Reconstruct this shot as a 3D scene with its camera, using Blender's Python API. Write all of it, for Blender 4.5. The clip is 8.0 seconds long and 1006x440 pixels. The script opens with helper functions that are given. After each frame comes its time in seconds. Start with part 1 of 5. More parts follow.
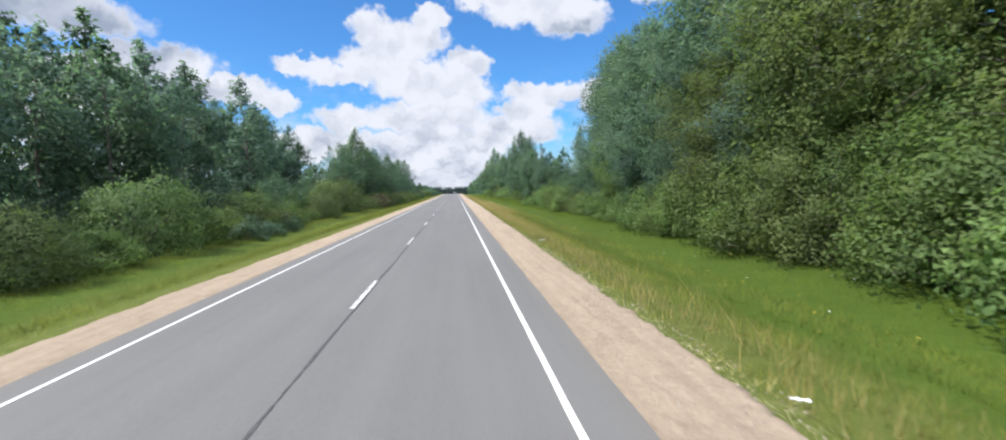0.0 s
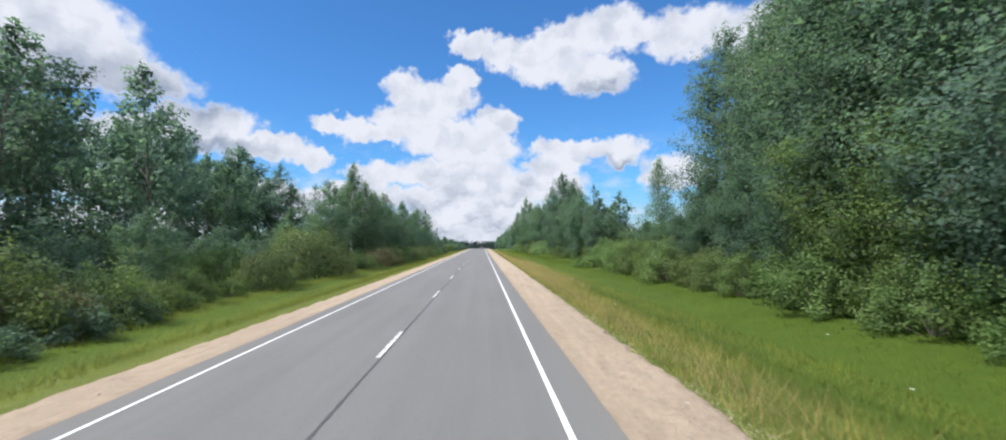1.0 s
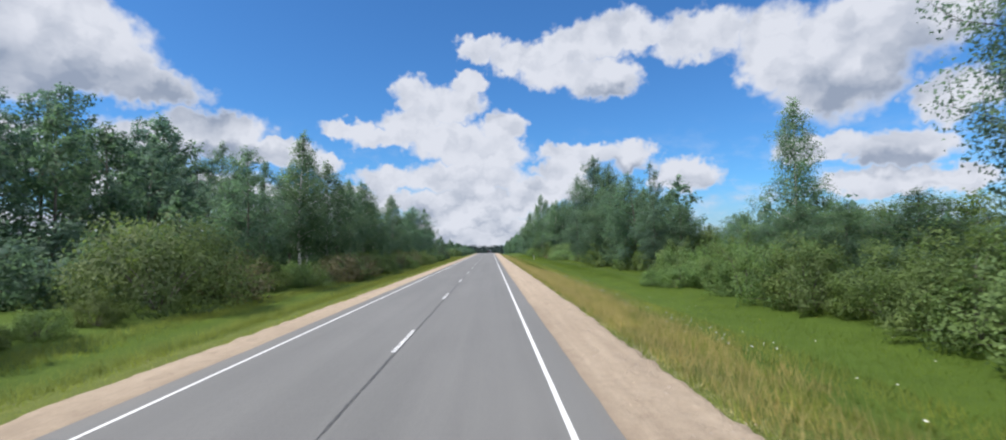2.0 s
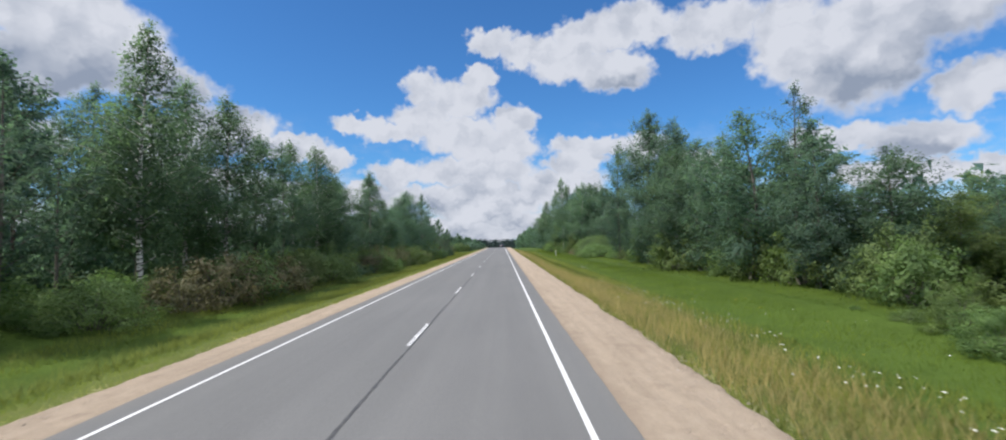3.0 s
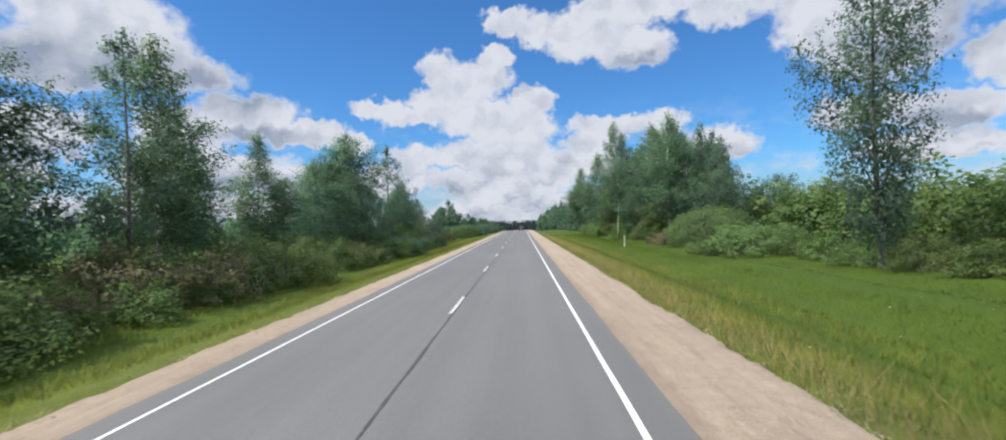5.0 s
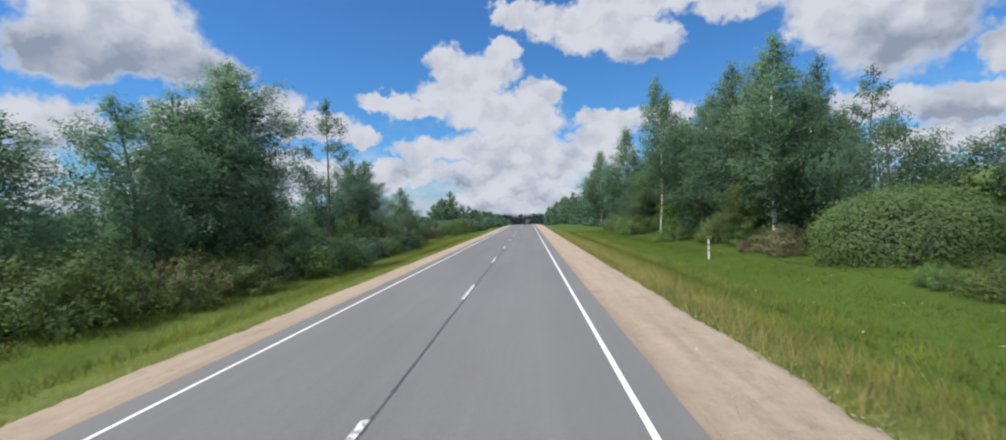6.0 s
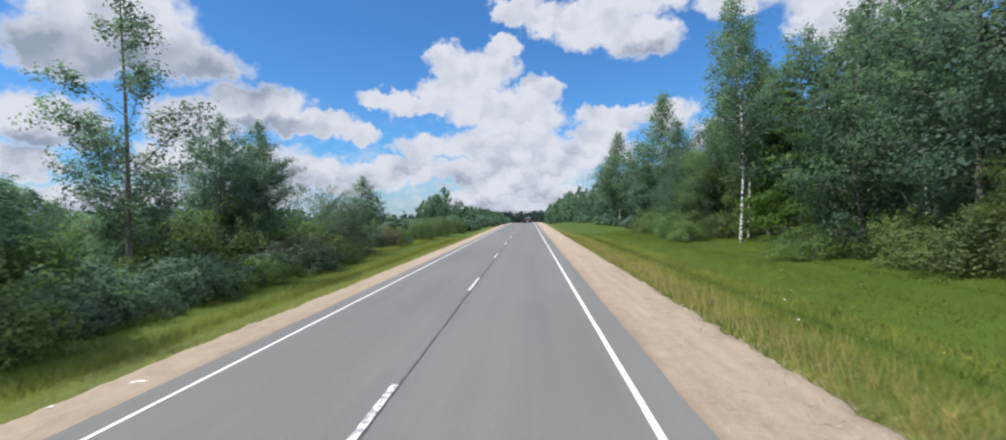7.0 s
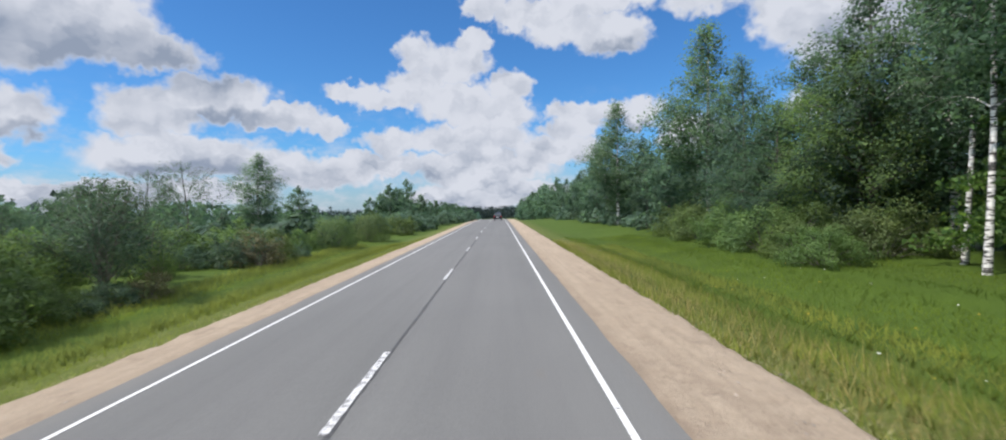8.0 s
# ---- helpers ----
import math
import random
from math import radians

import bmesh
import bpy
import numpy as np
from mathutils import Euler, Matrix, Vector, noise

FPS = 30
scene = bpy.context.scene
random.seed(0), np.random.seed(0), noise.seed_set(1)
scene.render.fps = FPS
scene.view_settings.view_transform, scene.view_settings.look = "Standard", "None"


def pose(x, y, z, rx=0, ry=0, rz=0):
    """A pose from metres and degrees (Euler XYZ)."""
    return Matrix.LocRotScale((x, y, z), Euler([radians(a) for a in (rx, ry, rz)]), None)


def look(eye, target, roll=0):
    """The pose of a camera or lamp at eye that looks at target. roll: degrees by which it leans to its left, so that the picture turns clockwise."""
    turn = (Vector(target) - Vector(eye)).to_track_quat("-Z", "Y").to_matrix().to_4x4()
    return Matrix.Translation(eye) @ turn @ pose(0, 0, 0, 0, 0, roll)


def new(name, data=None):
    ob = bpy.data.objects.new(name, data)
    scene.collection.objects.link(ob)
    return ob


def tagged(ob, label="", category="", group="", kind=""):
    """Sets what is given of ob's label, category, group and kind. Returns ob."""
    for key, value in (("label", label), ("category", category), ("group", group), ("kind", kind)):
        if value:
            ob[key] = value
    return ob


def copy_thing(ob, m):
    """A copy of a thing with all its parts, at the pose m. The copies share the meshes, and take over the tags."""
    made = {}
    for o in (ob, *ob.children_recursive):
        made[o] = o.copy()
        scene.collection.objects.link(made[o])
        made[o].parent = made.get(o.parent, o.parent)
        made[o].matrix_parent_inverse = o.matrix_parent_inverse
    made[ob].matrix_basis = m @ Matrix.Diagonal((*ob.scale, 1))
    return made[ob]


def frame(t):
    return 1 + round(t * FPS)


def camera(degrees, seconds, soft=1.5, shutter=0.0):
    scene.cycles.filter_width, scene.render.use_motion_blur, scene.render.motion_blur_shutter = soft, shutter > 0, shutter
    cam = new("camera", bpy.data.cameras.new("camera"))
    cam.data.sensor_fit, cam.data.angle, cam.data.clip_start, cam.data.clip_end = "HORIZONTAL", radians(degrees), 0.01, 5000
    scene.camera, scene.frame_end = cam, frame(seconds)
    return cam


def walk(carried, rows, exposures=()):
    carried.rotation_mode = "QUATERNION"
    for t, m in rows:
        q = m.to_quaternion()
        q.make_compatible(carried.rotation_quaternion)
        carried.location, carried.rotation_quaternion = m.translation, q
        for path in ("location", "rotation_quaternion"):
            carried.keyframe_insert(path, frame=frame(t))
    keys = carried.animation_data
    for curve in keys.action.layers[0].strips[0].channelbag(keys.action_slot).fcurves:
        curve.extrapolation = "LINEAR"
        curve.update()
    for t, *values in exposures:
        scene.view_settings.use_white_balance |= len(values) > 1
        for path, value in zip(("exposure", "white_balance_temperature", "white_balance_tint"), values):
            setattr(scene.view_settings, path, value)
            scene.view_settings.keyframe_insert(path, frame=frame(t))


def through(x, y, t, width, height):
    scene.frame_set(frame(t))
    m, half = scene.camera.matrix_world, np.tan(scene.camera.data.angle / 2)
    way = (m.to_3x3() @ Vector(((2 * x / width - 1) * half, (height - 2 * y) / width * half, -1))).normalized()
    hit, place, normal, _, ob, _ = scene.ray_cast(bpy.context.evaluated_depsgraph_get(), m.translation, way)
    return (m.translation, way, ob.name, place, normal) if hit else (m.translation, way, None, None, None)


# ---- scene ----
# Camera and its drive along the right lane: seconds, x, y, yaw, pitch, lean
EYE_HEIGHT = 2.31
DRIVE = [
    (0.0, 2.050, 1.74, -5.162, -3.425, -0.858),
    (0.5, 2.059, 13.58, -3.910, -0.714, -0.160),
    (1.0, 2.125, 25.23, -2.278, 2.614, -0.402),
    (1.5, 2.171, 36.90, -1.931, 3.075, -0.636),
    (1.7, 2.186, 41.37, -1.695, 3.143, -0.546),
    (2.8, 2.155, 67.41, -0.466, 2.565, -0.850),
    (3.0, 2.130, 72.22, -0.126, 2.427, -0.789),
    (3.5, 2.099, 83.78, 0.587, 1.897, -1.149),
    (4.0, 2.035, 95.11, 1.361, 1.308, -1.491),
    (4.5, 1.993, 106.57, 2.061, 0.807, -2.001),
    (4.7, 1.942, 111.34, 1.970, 0.718, -1.872),
    (5.8, 1.923, 136.82, 2.659, -0.275, -1.745),
    (6.0, 1.936, 141.24, 2.825, -0.258, -1.641),
    (6.5, 1.897, 152.60, 2.843, -0.357, -1.528),
    (7.0, 1.893, 164.09, 2.853, -0.568, -1.629),
    (7.5, 1.871, 175.37, 2.506, -0.774, -1.614),
    (8.0, 1.886, 186.63, -0.399, -1.173, -1.542),
]
cam = camera(88.0, 8.0, soft=1.9, shutter=0.08)


def drive_pose(x, y, yaw, pitch, lean):
    a, p = radians(yaw), radians(pitch)
    eye = Vector((x, y, EYE_HEIGHT))
    ahead = Vector((-math.sin(a) * math.cos(p), math.cos(a) * math.cos(p), math.sin(p)))
    return look(eye, eye + ahead, lean)


walk(cam, [(t, drive_pose(*row)) for t, *row in DRIVE], exposures=[(0.0, 0.90), (1.5, 0.76), (3.0, 0.56), (4.5, 0.67), (6.0, 0.50), (7.0, 0.65), (8.0, 0.58)])

# ---- world and sun ----
SUN_EL, SUN_AZ = 54.0, -110.0      # degrees; azimuth from +y, positive to the right
sun_dir = Vector((math.sin(radians(SUN_AZ)) * math.cos(radians(SUN_EL)),
                  math.cos(radians(SUN_AZ)) * math.cos(radians(SUN_EL)), math.sin(radians(SUN_EL))))
sun = new("sun", bpy.data.lights.new("sun", "SUN"))
sun.data.energy, sun.data.angle, sun.data.color = 3.8, radians(0.55), (1.0, 0.95, 0.87)
sun.matrix_world = look((0, 0, 60), Vector((0, 0, 60)) - sun_dir)

# cumulus heaps: azimuth, elevation and half sizes in degrees
CLOUDS_AHEAD = [(-2.3, 17.6, 2.4, 1.7), (-4.3, 15.6, 4.2, 2.2), (-8.1, 16.4, 2.8, 2.1), (-8.2, 13.3, 4.4, 2.3), (-15.1, 12.8, 3.5, 1.3), (-11.8, 11.7, 3.5, 1.3), (-4.4, 11.9, 5.7, 2.6), (1.6, 13.0, 2.8, 1.9), (-0.6, 10.4, 5.6, 2.2), (-2.8, 7.7, 8.4, 2.1), (-11.2, 7.6, 3.5, 1.8), (-13.4, 5.2, 7.6, 1.5), (-1.5, 4.5, 9.1, 2.5), (-0.9, 1.7, 12.4, 1.7), (10.5, 10.3, 5.9, 1.3), (15.1, 9.8, 3.3, 1.7), (8.4, 8.6, 4.0, 1.5), (6.3, 6.3, 6.1, 1.9), (20.7, 7.6, 4.1, 2.0), (-0.9, 21.4, 3.0, 1.5), (3.3, 20.1, 4.2, 2.0), (6.8, 18.9, 4.1, 2.1), (12.5, 18.1, 4.5, 2.4), (13.7, 21.9, 6.9, 2.3), (8.9, 21.2, 4.0, 2.4)]
CLOUDS_SIDE = [(22.6, 21.1, 5.8, 2.6), (29.5, 18.7, 4.2, 4.4), (34.6, 16.1, 6.7, 5.1), (38.0, 19.0, 8.6, 4.0), (42.8, 12.3, 3.3, 2.5), (32.8, 9.2, 4.8, 1.7), (38.9, 8.4, 4.4, 2.2), (38.4, 5.5, 6.7, 1.5), (43.3, 5.5, 3.2, 1.4), (-39.7, 18.8, 7.3, 3.0), (-37.5, 16.6, 6.1, 3.2), (-33.1, 14.9, 5.2, 2.0), (-41.9, 14.8, 5.4, 3.0), (-26.9, 12.1, 3.1, 1.7), (-21.7, 10.0, 4.6, 1.5), (-29.1, 10.7, 3.8, 1.3), (-27.8, 11.4, 5.4, 2.6), (-23.1, 9.7, 4.5, 1.5), (-18.0, 9.2, 2.7, 1.3), (-44.3, 8.9, 4.6, 2.6), (-33.4, 9.5, 4.9, 2.9), (-45.2, 5.2, 2.8, 1.8), (-30.8, 5.7, 8.9, 2.5), (-20.1, 4.5, 9.4, 2.1), (-36.1, 2.4, 14.7, 1.4)]

# thick, shaded undersides of the larger clouds
CLOUD_BASES = [(-32.5, 13.6, 7.5, 2.4), (-40.0, 14.2, 9.5, 3.2), (36.0, 13.5, 6.5, 2.6), (41.0, 16.0, 5.0, 2.5), (12.5, 16.2, 4.5, 1.0),
               (-27.0, 9.4, 5.0, 1.1), (-43.0, 7.3, 5.0, 1.0), (38.5, 7.1, 4.5, 1.1), (-30.0, 4.2, 8.0, 0.9), (15.0, 8.4, 3.5, 0.9)]


def make_world():
    world = bpy.data.worlds.new("sky")
    scene.world = world
    world.use_nodes = True
    nt = world.node_tree
    nt.nodes.clear()
    N, L = nt.nodes.new, nt.links.new

    def math_node(op, a, b=None, c=None, clamp=False):
        n = N("ShaderNodeMath")
        n.operation, n.use_clamp = op, clamp
        for i, v in enumerate((a, b, c)):
            if v is None:
                continue
            if isinstance(v, (int, float)):
                n.inputs[i].default_value = v
            else:
                L(v, n.inputs[i])
        return n.outputs[0]

    def vec(op, a, b):
        n = N("ShaderNodeVectorMath")
        n.operation = op
        for i, v in enumerate((a, b)):
            if v is None:
                continue
            if isinstance(v, tuple):
                n.inputs[i].default_value = v
            else:
                L(v, n.inputs[i])
        return n.outputs["Value"] if op == "LENGTH" else n.outputs[0]

    def noise_tex(v, scale, detail, rough=0.55):
        n = N("ShaderNodeTexNoise")
        n.inputs["Scale"].default_value, n.inputs["Detail"].default_value, n.inputs["Roughness"].default_value = scale, detail, rough
        L(v, n.inputs["Vector"])
        return n

    def step(v, lo, hi):
        n = N("ShaderNodeMapRange")
        n.interpolation_type = "SMOOTHSTEP"
        n.inputs["From Min"].default_value, n.inputs["From Max"].default_value = lo, hi
        L(v, n.inputs["Value"])
        return n.outputs[0]

    sky = N("ShaderNodeTexSky")
    sky.sky_type, sky.sun_disc = "NISHITA", False
    sky.sun_elevation, sky.sun_rotation = radians(SUN_EL), radians(SUN_AZ)
    sky.air_density, sky.dust_density, sky.ozone_density = 1.0, 0.4, 1.2
    tc = N("ShaderNodeTexCoord")
    way = tc.outputs["Generated"]
    sep = N("ShaderNodeSeparateXYZ")
    L(way, sep.inputs[0])
    az = math_node("MULTIPLY", math_node("ARCTAN2", sep.outputs[0], sep.outputs[1]), 57.2958)
    el = math_node("MULTIPLY", math_node("ARCSINE", sep.outputs[2]), 57.2958)
    com = N("ShaderNodeCombineXYZ")
    L(az, com.inputs[0])
    L(el, com.inputs[1])
    flat = com.outputs[0]
    # ragged edges: the heaps' outline is pushed about at two scales
    n1 = vec("SUBTRACT", noise_tex(flat, 0.28, 3.0, 0.6).outputs["Color"], (0.5, 0.5, 0.5))
    n2 = vec("SUBTRACT", noise_tex(flat, 0.85, 2.5, 0.5).outputs["Color"], (0.5, 0.5, 0.5))
    bent = vec("ADD", flat, vec("ADD", vec("MULTIPLY", n1, (4.2, 3.0, 0)), vec("MULTIPLY", n2, (2.6, 2.0, 0))))

    def heaps(rows, at):
        best = None
        for a, e, ra, re in rows:
            d = vec("LENGTH", vec("MULTIPLY", vec("SUBTRACT", at, (a, e, 0)), (1 / ra, 1 / re, 0)), None)
            v = math_node("SUBTRACT", 1.0, d)
            best = v if best is None else math_node("MAXIMUM", best, v)
        return best

    ahead = heaps(CLOUDS_AHEAD + CLOUDS_SIDE, bent)
    # the rest of the sky: broken cumulus from noise, only outside the width ahead
    round_about = noise_tex(vec("MULTIPLY", way, (1.0, 1.0, 2.2)), 3.2, 7.0, 0.55).outputs[0]
    elsewhere = math_node("SUBTRACT", round_about, 0.45)
    side = step(math_node("ABSOLUTE", az), 47.0, 56.0)
    high = step(el, 23.5, 30.0)
    out_of = math_node("MAXIMUM", side, high)
    wild = math_node("ADD", math_node("MULTIPLY", elsewhere, 4.0), math_node("MULTIPLY", math_node("SUBTRACT", out_of, 1.0), 5.0))
    dens = math_node("MAXIMUM", ahead, wild)
    mask = step(dens, -0.08, 0.30)
    wisps = noise_tex(vec("MULTIPLY", flat, (0.5, 1.0, 1)), 0.5, 6.0, 0.6).outputs[0]
    veil = math_node("MULTIPLY", step(wisps, 0.45, 0.75), math_node("SUBTRACT", 1.0, step(el, 1.0, 14.0)))
    mask = math_node("MAXIMUM", mask, math_node("MULTIPLY", veil, 0.8))
    under = math_node("MAXIMUM", step(heaps(CLOUD_BASES, bent), -0.5, 0.9), math_node("MULTIPLY", step(wild, 0.5, 1.4), 0.8))
    lumps = noise_tex(vec("MULTIPLY", bent, (1.0, 1.5, 1)), 0.30, 3.0, 0.5).outputs[0]
    low = math_node("SUBTRACT", 1.0, step(el, 1.0, 11.0))
    grey = math_node("ADD", math_node("MULTIPLY", under, 0.85), math_node("MULTIPLY", step(lumps, 0.40, 0.68), math_node("ADD", math_node("MULTIPLY", low, 0.10), 0.26)), clamp=True)
    streaks = noise_tex(vec("MULTIPLY", bent, (0.45, 2.0, 1)), 0.32, 4.0, 0.55).outputs[0]
    grey = math_node("ADD", grey, math_node("MULTIPLY", math_node("MULTIPLY", step(streaks, 0.44, 0.62), low), 0.38), clamp=True)
    grey = math_node("ADD", grey, math_node("MULTIPLY", low, 0.10), clamp=True)
    # each billow is bright towards the sun, up and to the left, and shaded behind
    puff = vec("ADD", flat, vec("MULTIPLY", n2, (1.6, 1.2, 0)))
    near, off = noise_tex(puff, 0.30, 1.5, 0.45).outputs[0], noise_tex(vec("ADD", puff, (-0.8, 1.1, 0)), 0.30, 1.5, 0.45).outputs[0]
    relief = math_node("SUBTRACT", off, near)
    grey = math_node("ADD", grey, math_node("MULTIPLY", relief, 1.2), clamp=True)
    rim = math_node("SUBTRACT", 1.0, step(ahead, 0.10, 0.34))
    grey = math_node("MULTIPLY", grey, math_node("SUBTRACT", 1.0, math_node("MULTIPLY", rim, 0.65)), clamp=True)
    tone = N("ShaderNodeMixRGB")
    tone.inputs[1].default_value, tone.inputs[2].default_value = (4.6, 4.8, 5.35, 1), (1.95, 2.32, 3.05, 1)
    L(grey, tone.inputs[0])
    blue = N("ShaderNodeMixRGB")
    blue.blend_type = "MULTIPLY"
    blue.inputs[0].default_value, blue.inputs[2].default_value = 1.0, (0.30, 0.625, 0.97, 1)
    L(sky.outputs[0], blue.inputs[1])
    # unseen clouds overhead and behind, made brighter than those ahead to add fill light
    lit = N("ShaderNodeMixRGB")
    lit.blend_type = "MULTIPLY"
    lit.inputs[0].default_value = 1.0
    L(tone.outputs[0], lit.inputs[1])
    fill_gain = math_node("ADD", 1.0, math_node("MULTIPLY", out_of, 1.6))
    L(fill_gain, lit.inputs[2])
    haze = N("ShaderNodeMixRGB")
    haze.inputs[2].default_value = (3.0, 3.5, 4.1, 1)
    L(math_node("MULTIPLY", math_node("SUBTRACT", 1.0, step(el, -1.0, 7.0)), 0.75), haze.inputs[0])
    L(blue.outputs[0], haze.inputs[1])
    mix = N("ShaderNodeMixRGB")
    L(mask, mix.inputs[0])
    L(haze.outputs[0], mix.inputs[1])
    L(lit.outputs[0], mix.inputs[2])
    bg = N("ShaderNodeBackground")
    bg.inputs["Strength"].default_value = 0.1
    L(mix.outputs[0], bg.inputs[0])
    out = N("ShaderNodeOutputWorld")
    L(bg.outputs[0], out.inputs[0])


make_world()

# ---- materials ----


def material(name):
    m = bpy.data.materials.new(name)
    m.use_nodes = True
    nt = m.node_tree
    return m, nt, nt.nodes["Principled BSDF"]


def node(nt, kind, **sockets):
    n = nt.nodes.new(kind)
    for k, v in sockets.items():
        n.inputs[k.replace("_", " ")].default_value = v
    return n


def ramp(nt, source, stops):
    r = nt.nodes.new("ShaderNodeValToRGB")
    e = r.color_ramp.elements
    while len(e) < len(stops):
        e.new(0.5)
    for el, (p, c) in zip(e, stops):
        el.position, el.color = p, (*c, 1)
    nt.links.new(source, r.inputs[0])
    return r.outputs[0]


def mixed(nt, fac, a, b, mode="MIX"):
    m = nt.nodes.new("ShaderNodeMixRGB")
    m.blend_type = mode
    for i, v in enumerate((fac, a, b)):
        if isinstance(v, (int, float)):
            m.inputs[i].default_value = v
        elif isinstance(v, tuple):
            m.inputs[i].default_value = (*v, 1)
        else:
            nt.links.new(v, m.inputs[i])
    return m.outputs[0]


def coords(nt, scale=(1, 1, 1)):
    tc, mp = nt.nodes.new("ShaderNodeTexCoord"), nt.nodes.new("ShaderNodeMapping")
    mp.inputs["Scale"].default_value = scale
    nt.links.new(tc.outputs["Object"], mp.inputs[0])
    return mp.outputs[0]


def noise_of(nt, v, scale, detail=4.0, rough=0.55):
    n = node(nt, "ShaderNodeTexNoise", Scale=scale, Detail=detail, Roughness=rough)
    nt.links.new(v, n.inputs["Vector"])
    return n.outputs[0]


def bump(nt, bsdf, height, strength, distance):
    b = node(nt, "ShaderNodeBump", Strength=strength, Distance=distance)
    nt.links.new(height, b.inputs["Height"])
    nt.links.new(b.outputs[0], bsdf.inputs["Normal"])


def asphalt_material():
    m, nt, p = material("asphalt")
    v = coords(nt)
    along = noise_of(nt, coords(nt, (1.6, 0.03, 1)), 1.0, 4)
    patch = noise_of(nt, coords(nt, (0.35, 0.10, 1)), 1.0, 4)
    grain = noise_of(nt, v, 55, 3, 0.7)
    col = ramp(nt, along, [(0.3, (0.086, 0.086, 0.086)), (0.7, (0.138, 0.137, 0.134))])
    col = mixed(nt, 0.5, col, ramp(nt, patch, [(0.35, (0.088, 0.088, 0.088)), (0.7, (0.132, 0.131, 0.129))]))
    col = mixed(nt, 0.35, col, ramp(nt, grain, [(0.3, (0.062, 0.062, 0.062)), (0.7, (0.178, 0.176, 0.172))]))
    # sand blown over both edges
    sep = nt.nodes.new("ShaderNodeSeparateXYZ")
    nt.links.new(v, sep.inputs[0])
    off = nt.nodes.new("ShaderNodeMath")
    off.operation, off.inputs[1].default_value = "SUBTRACT", 0.17
    nt.links.new(sep.outputs[0], off.inputs[0])
    out = nt.nodes.new("ShaderNodeMath")
    out.operation = "ABSOLUTE"
    nt.links.new(off.outputs[0], out.inputs[0])
    ragged = nt.nodes.new("ShaderNodeMath")
    ragged.operation, ragged.inputs[1].default_value = "MULTIPLY_ADD", 0.5
    nt.links.new(noise_of(nt, coords(nt, (2.0, 0.5, 1)), 1.5, 6, 0.7), ragged.inputs[0])
    nt.links.new(out.outputs[0], ragged.inputs[2])
    dust = node(nt, "ShaderNodeMapRange", From_Min=3.62, From_Max=3.98, To_Max=0.2)
    nt.links.new(ragged.outputs[0], dust.inputs[0])
    col = mixed(nt, dust.outputs[0], col, (0.17, 0.145, 0.118))
    spill = noise_of(nt, coords(nt, (0.55, 0.30, 1)), 1.0, 5, 0.6)
    col = mixed(nt, ramp(nt, spill, [(0.66, (0, 0, 0)), (0.76, (0.5, 0.5, 0.5))]), col, (0.115, 0.098, 0.080))
    nt.links.new(col, p.inputs["Base Color"])
    p.inputs["Roughness"].default_value = 0.82
    p.inputs["Specular IOR Level"].default_value = 0.35
    bump(nt, p, grain, 0.35, 0.006)
    return m


def paint_material(name, wear):
    m, nt, p = material(name)
    v = coords(nt)
    chips = noise_of(nt, v, 9, 6, 0.7)
    grain = noise_of(nt, v, 70, 2)
    col = ramp(nt, chips, [(wear, (0.13, 0.13, 0.13)), (wear + 0.05, (0.50, 0.50, 0.50)), (0.8, (0.60, 0.60, 0.59))])
    nt.links.new(mixed(nt, 0.12, col, ramp(nt, grain, [(0.3, (0.3, 0.3, 0.3)), (0.7, (0.9, 0.9, 0.9))])), p.inputs["Base Color"])
    p.inputs["Roughness"].default_value = 0.6
    return m


def tar_material():
    m, nt, p = material("tar")
    g = noise_of(nt, coords(nt), 14, 4)
    nt.links.new(ramp(nt, g, [(0.35, (0.028, 0.028, 0.029)), (0.75, (0.075, 0.075, 0.075))]), p.inputs["Base Color"])
    p.inputs["Roughness"].default_value = 0.7
    return m


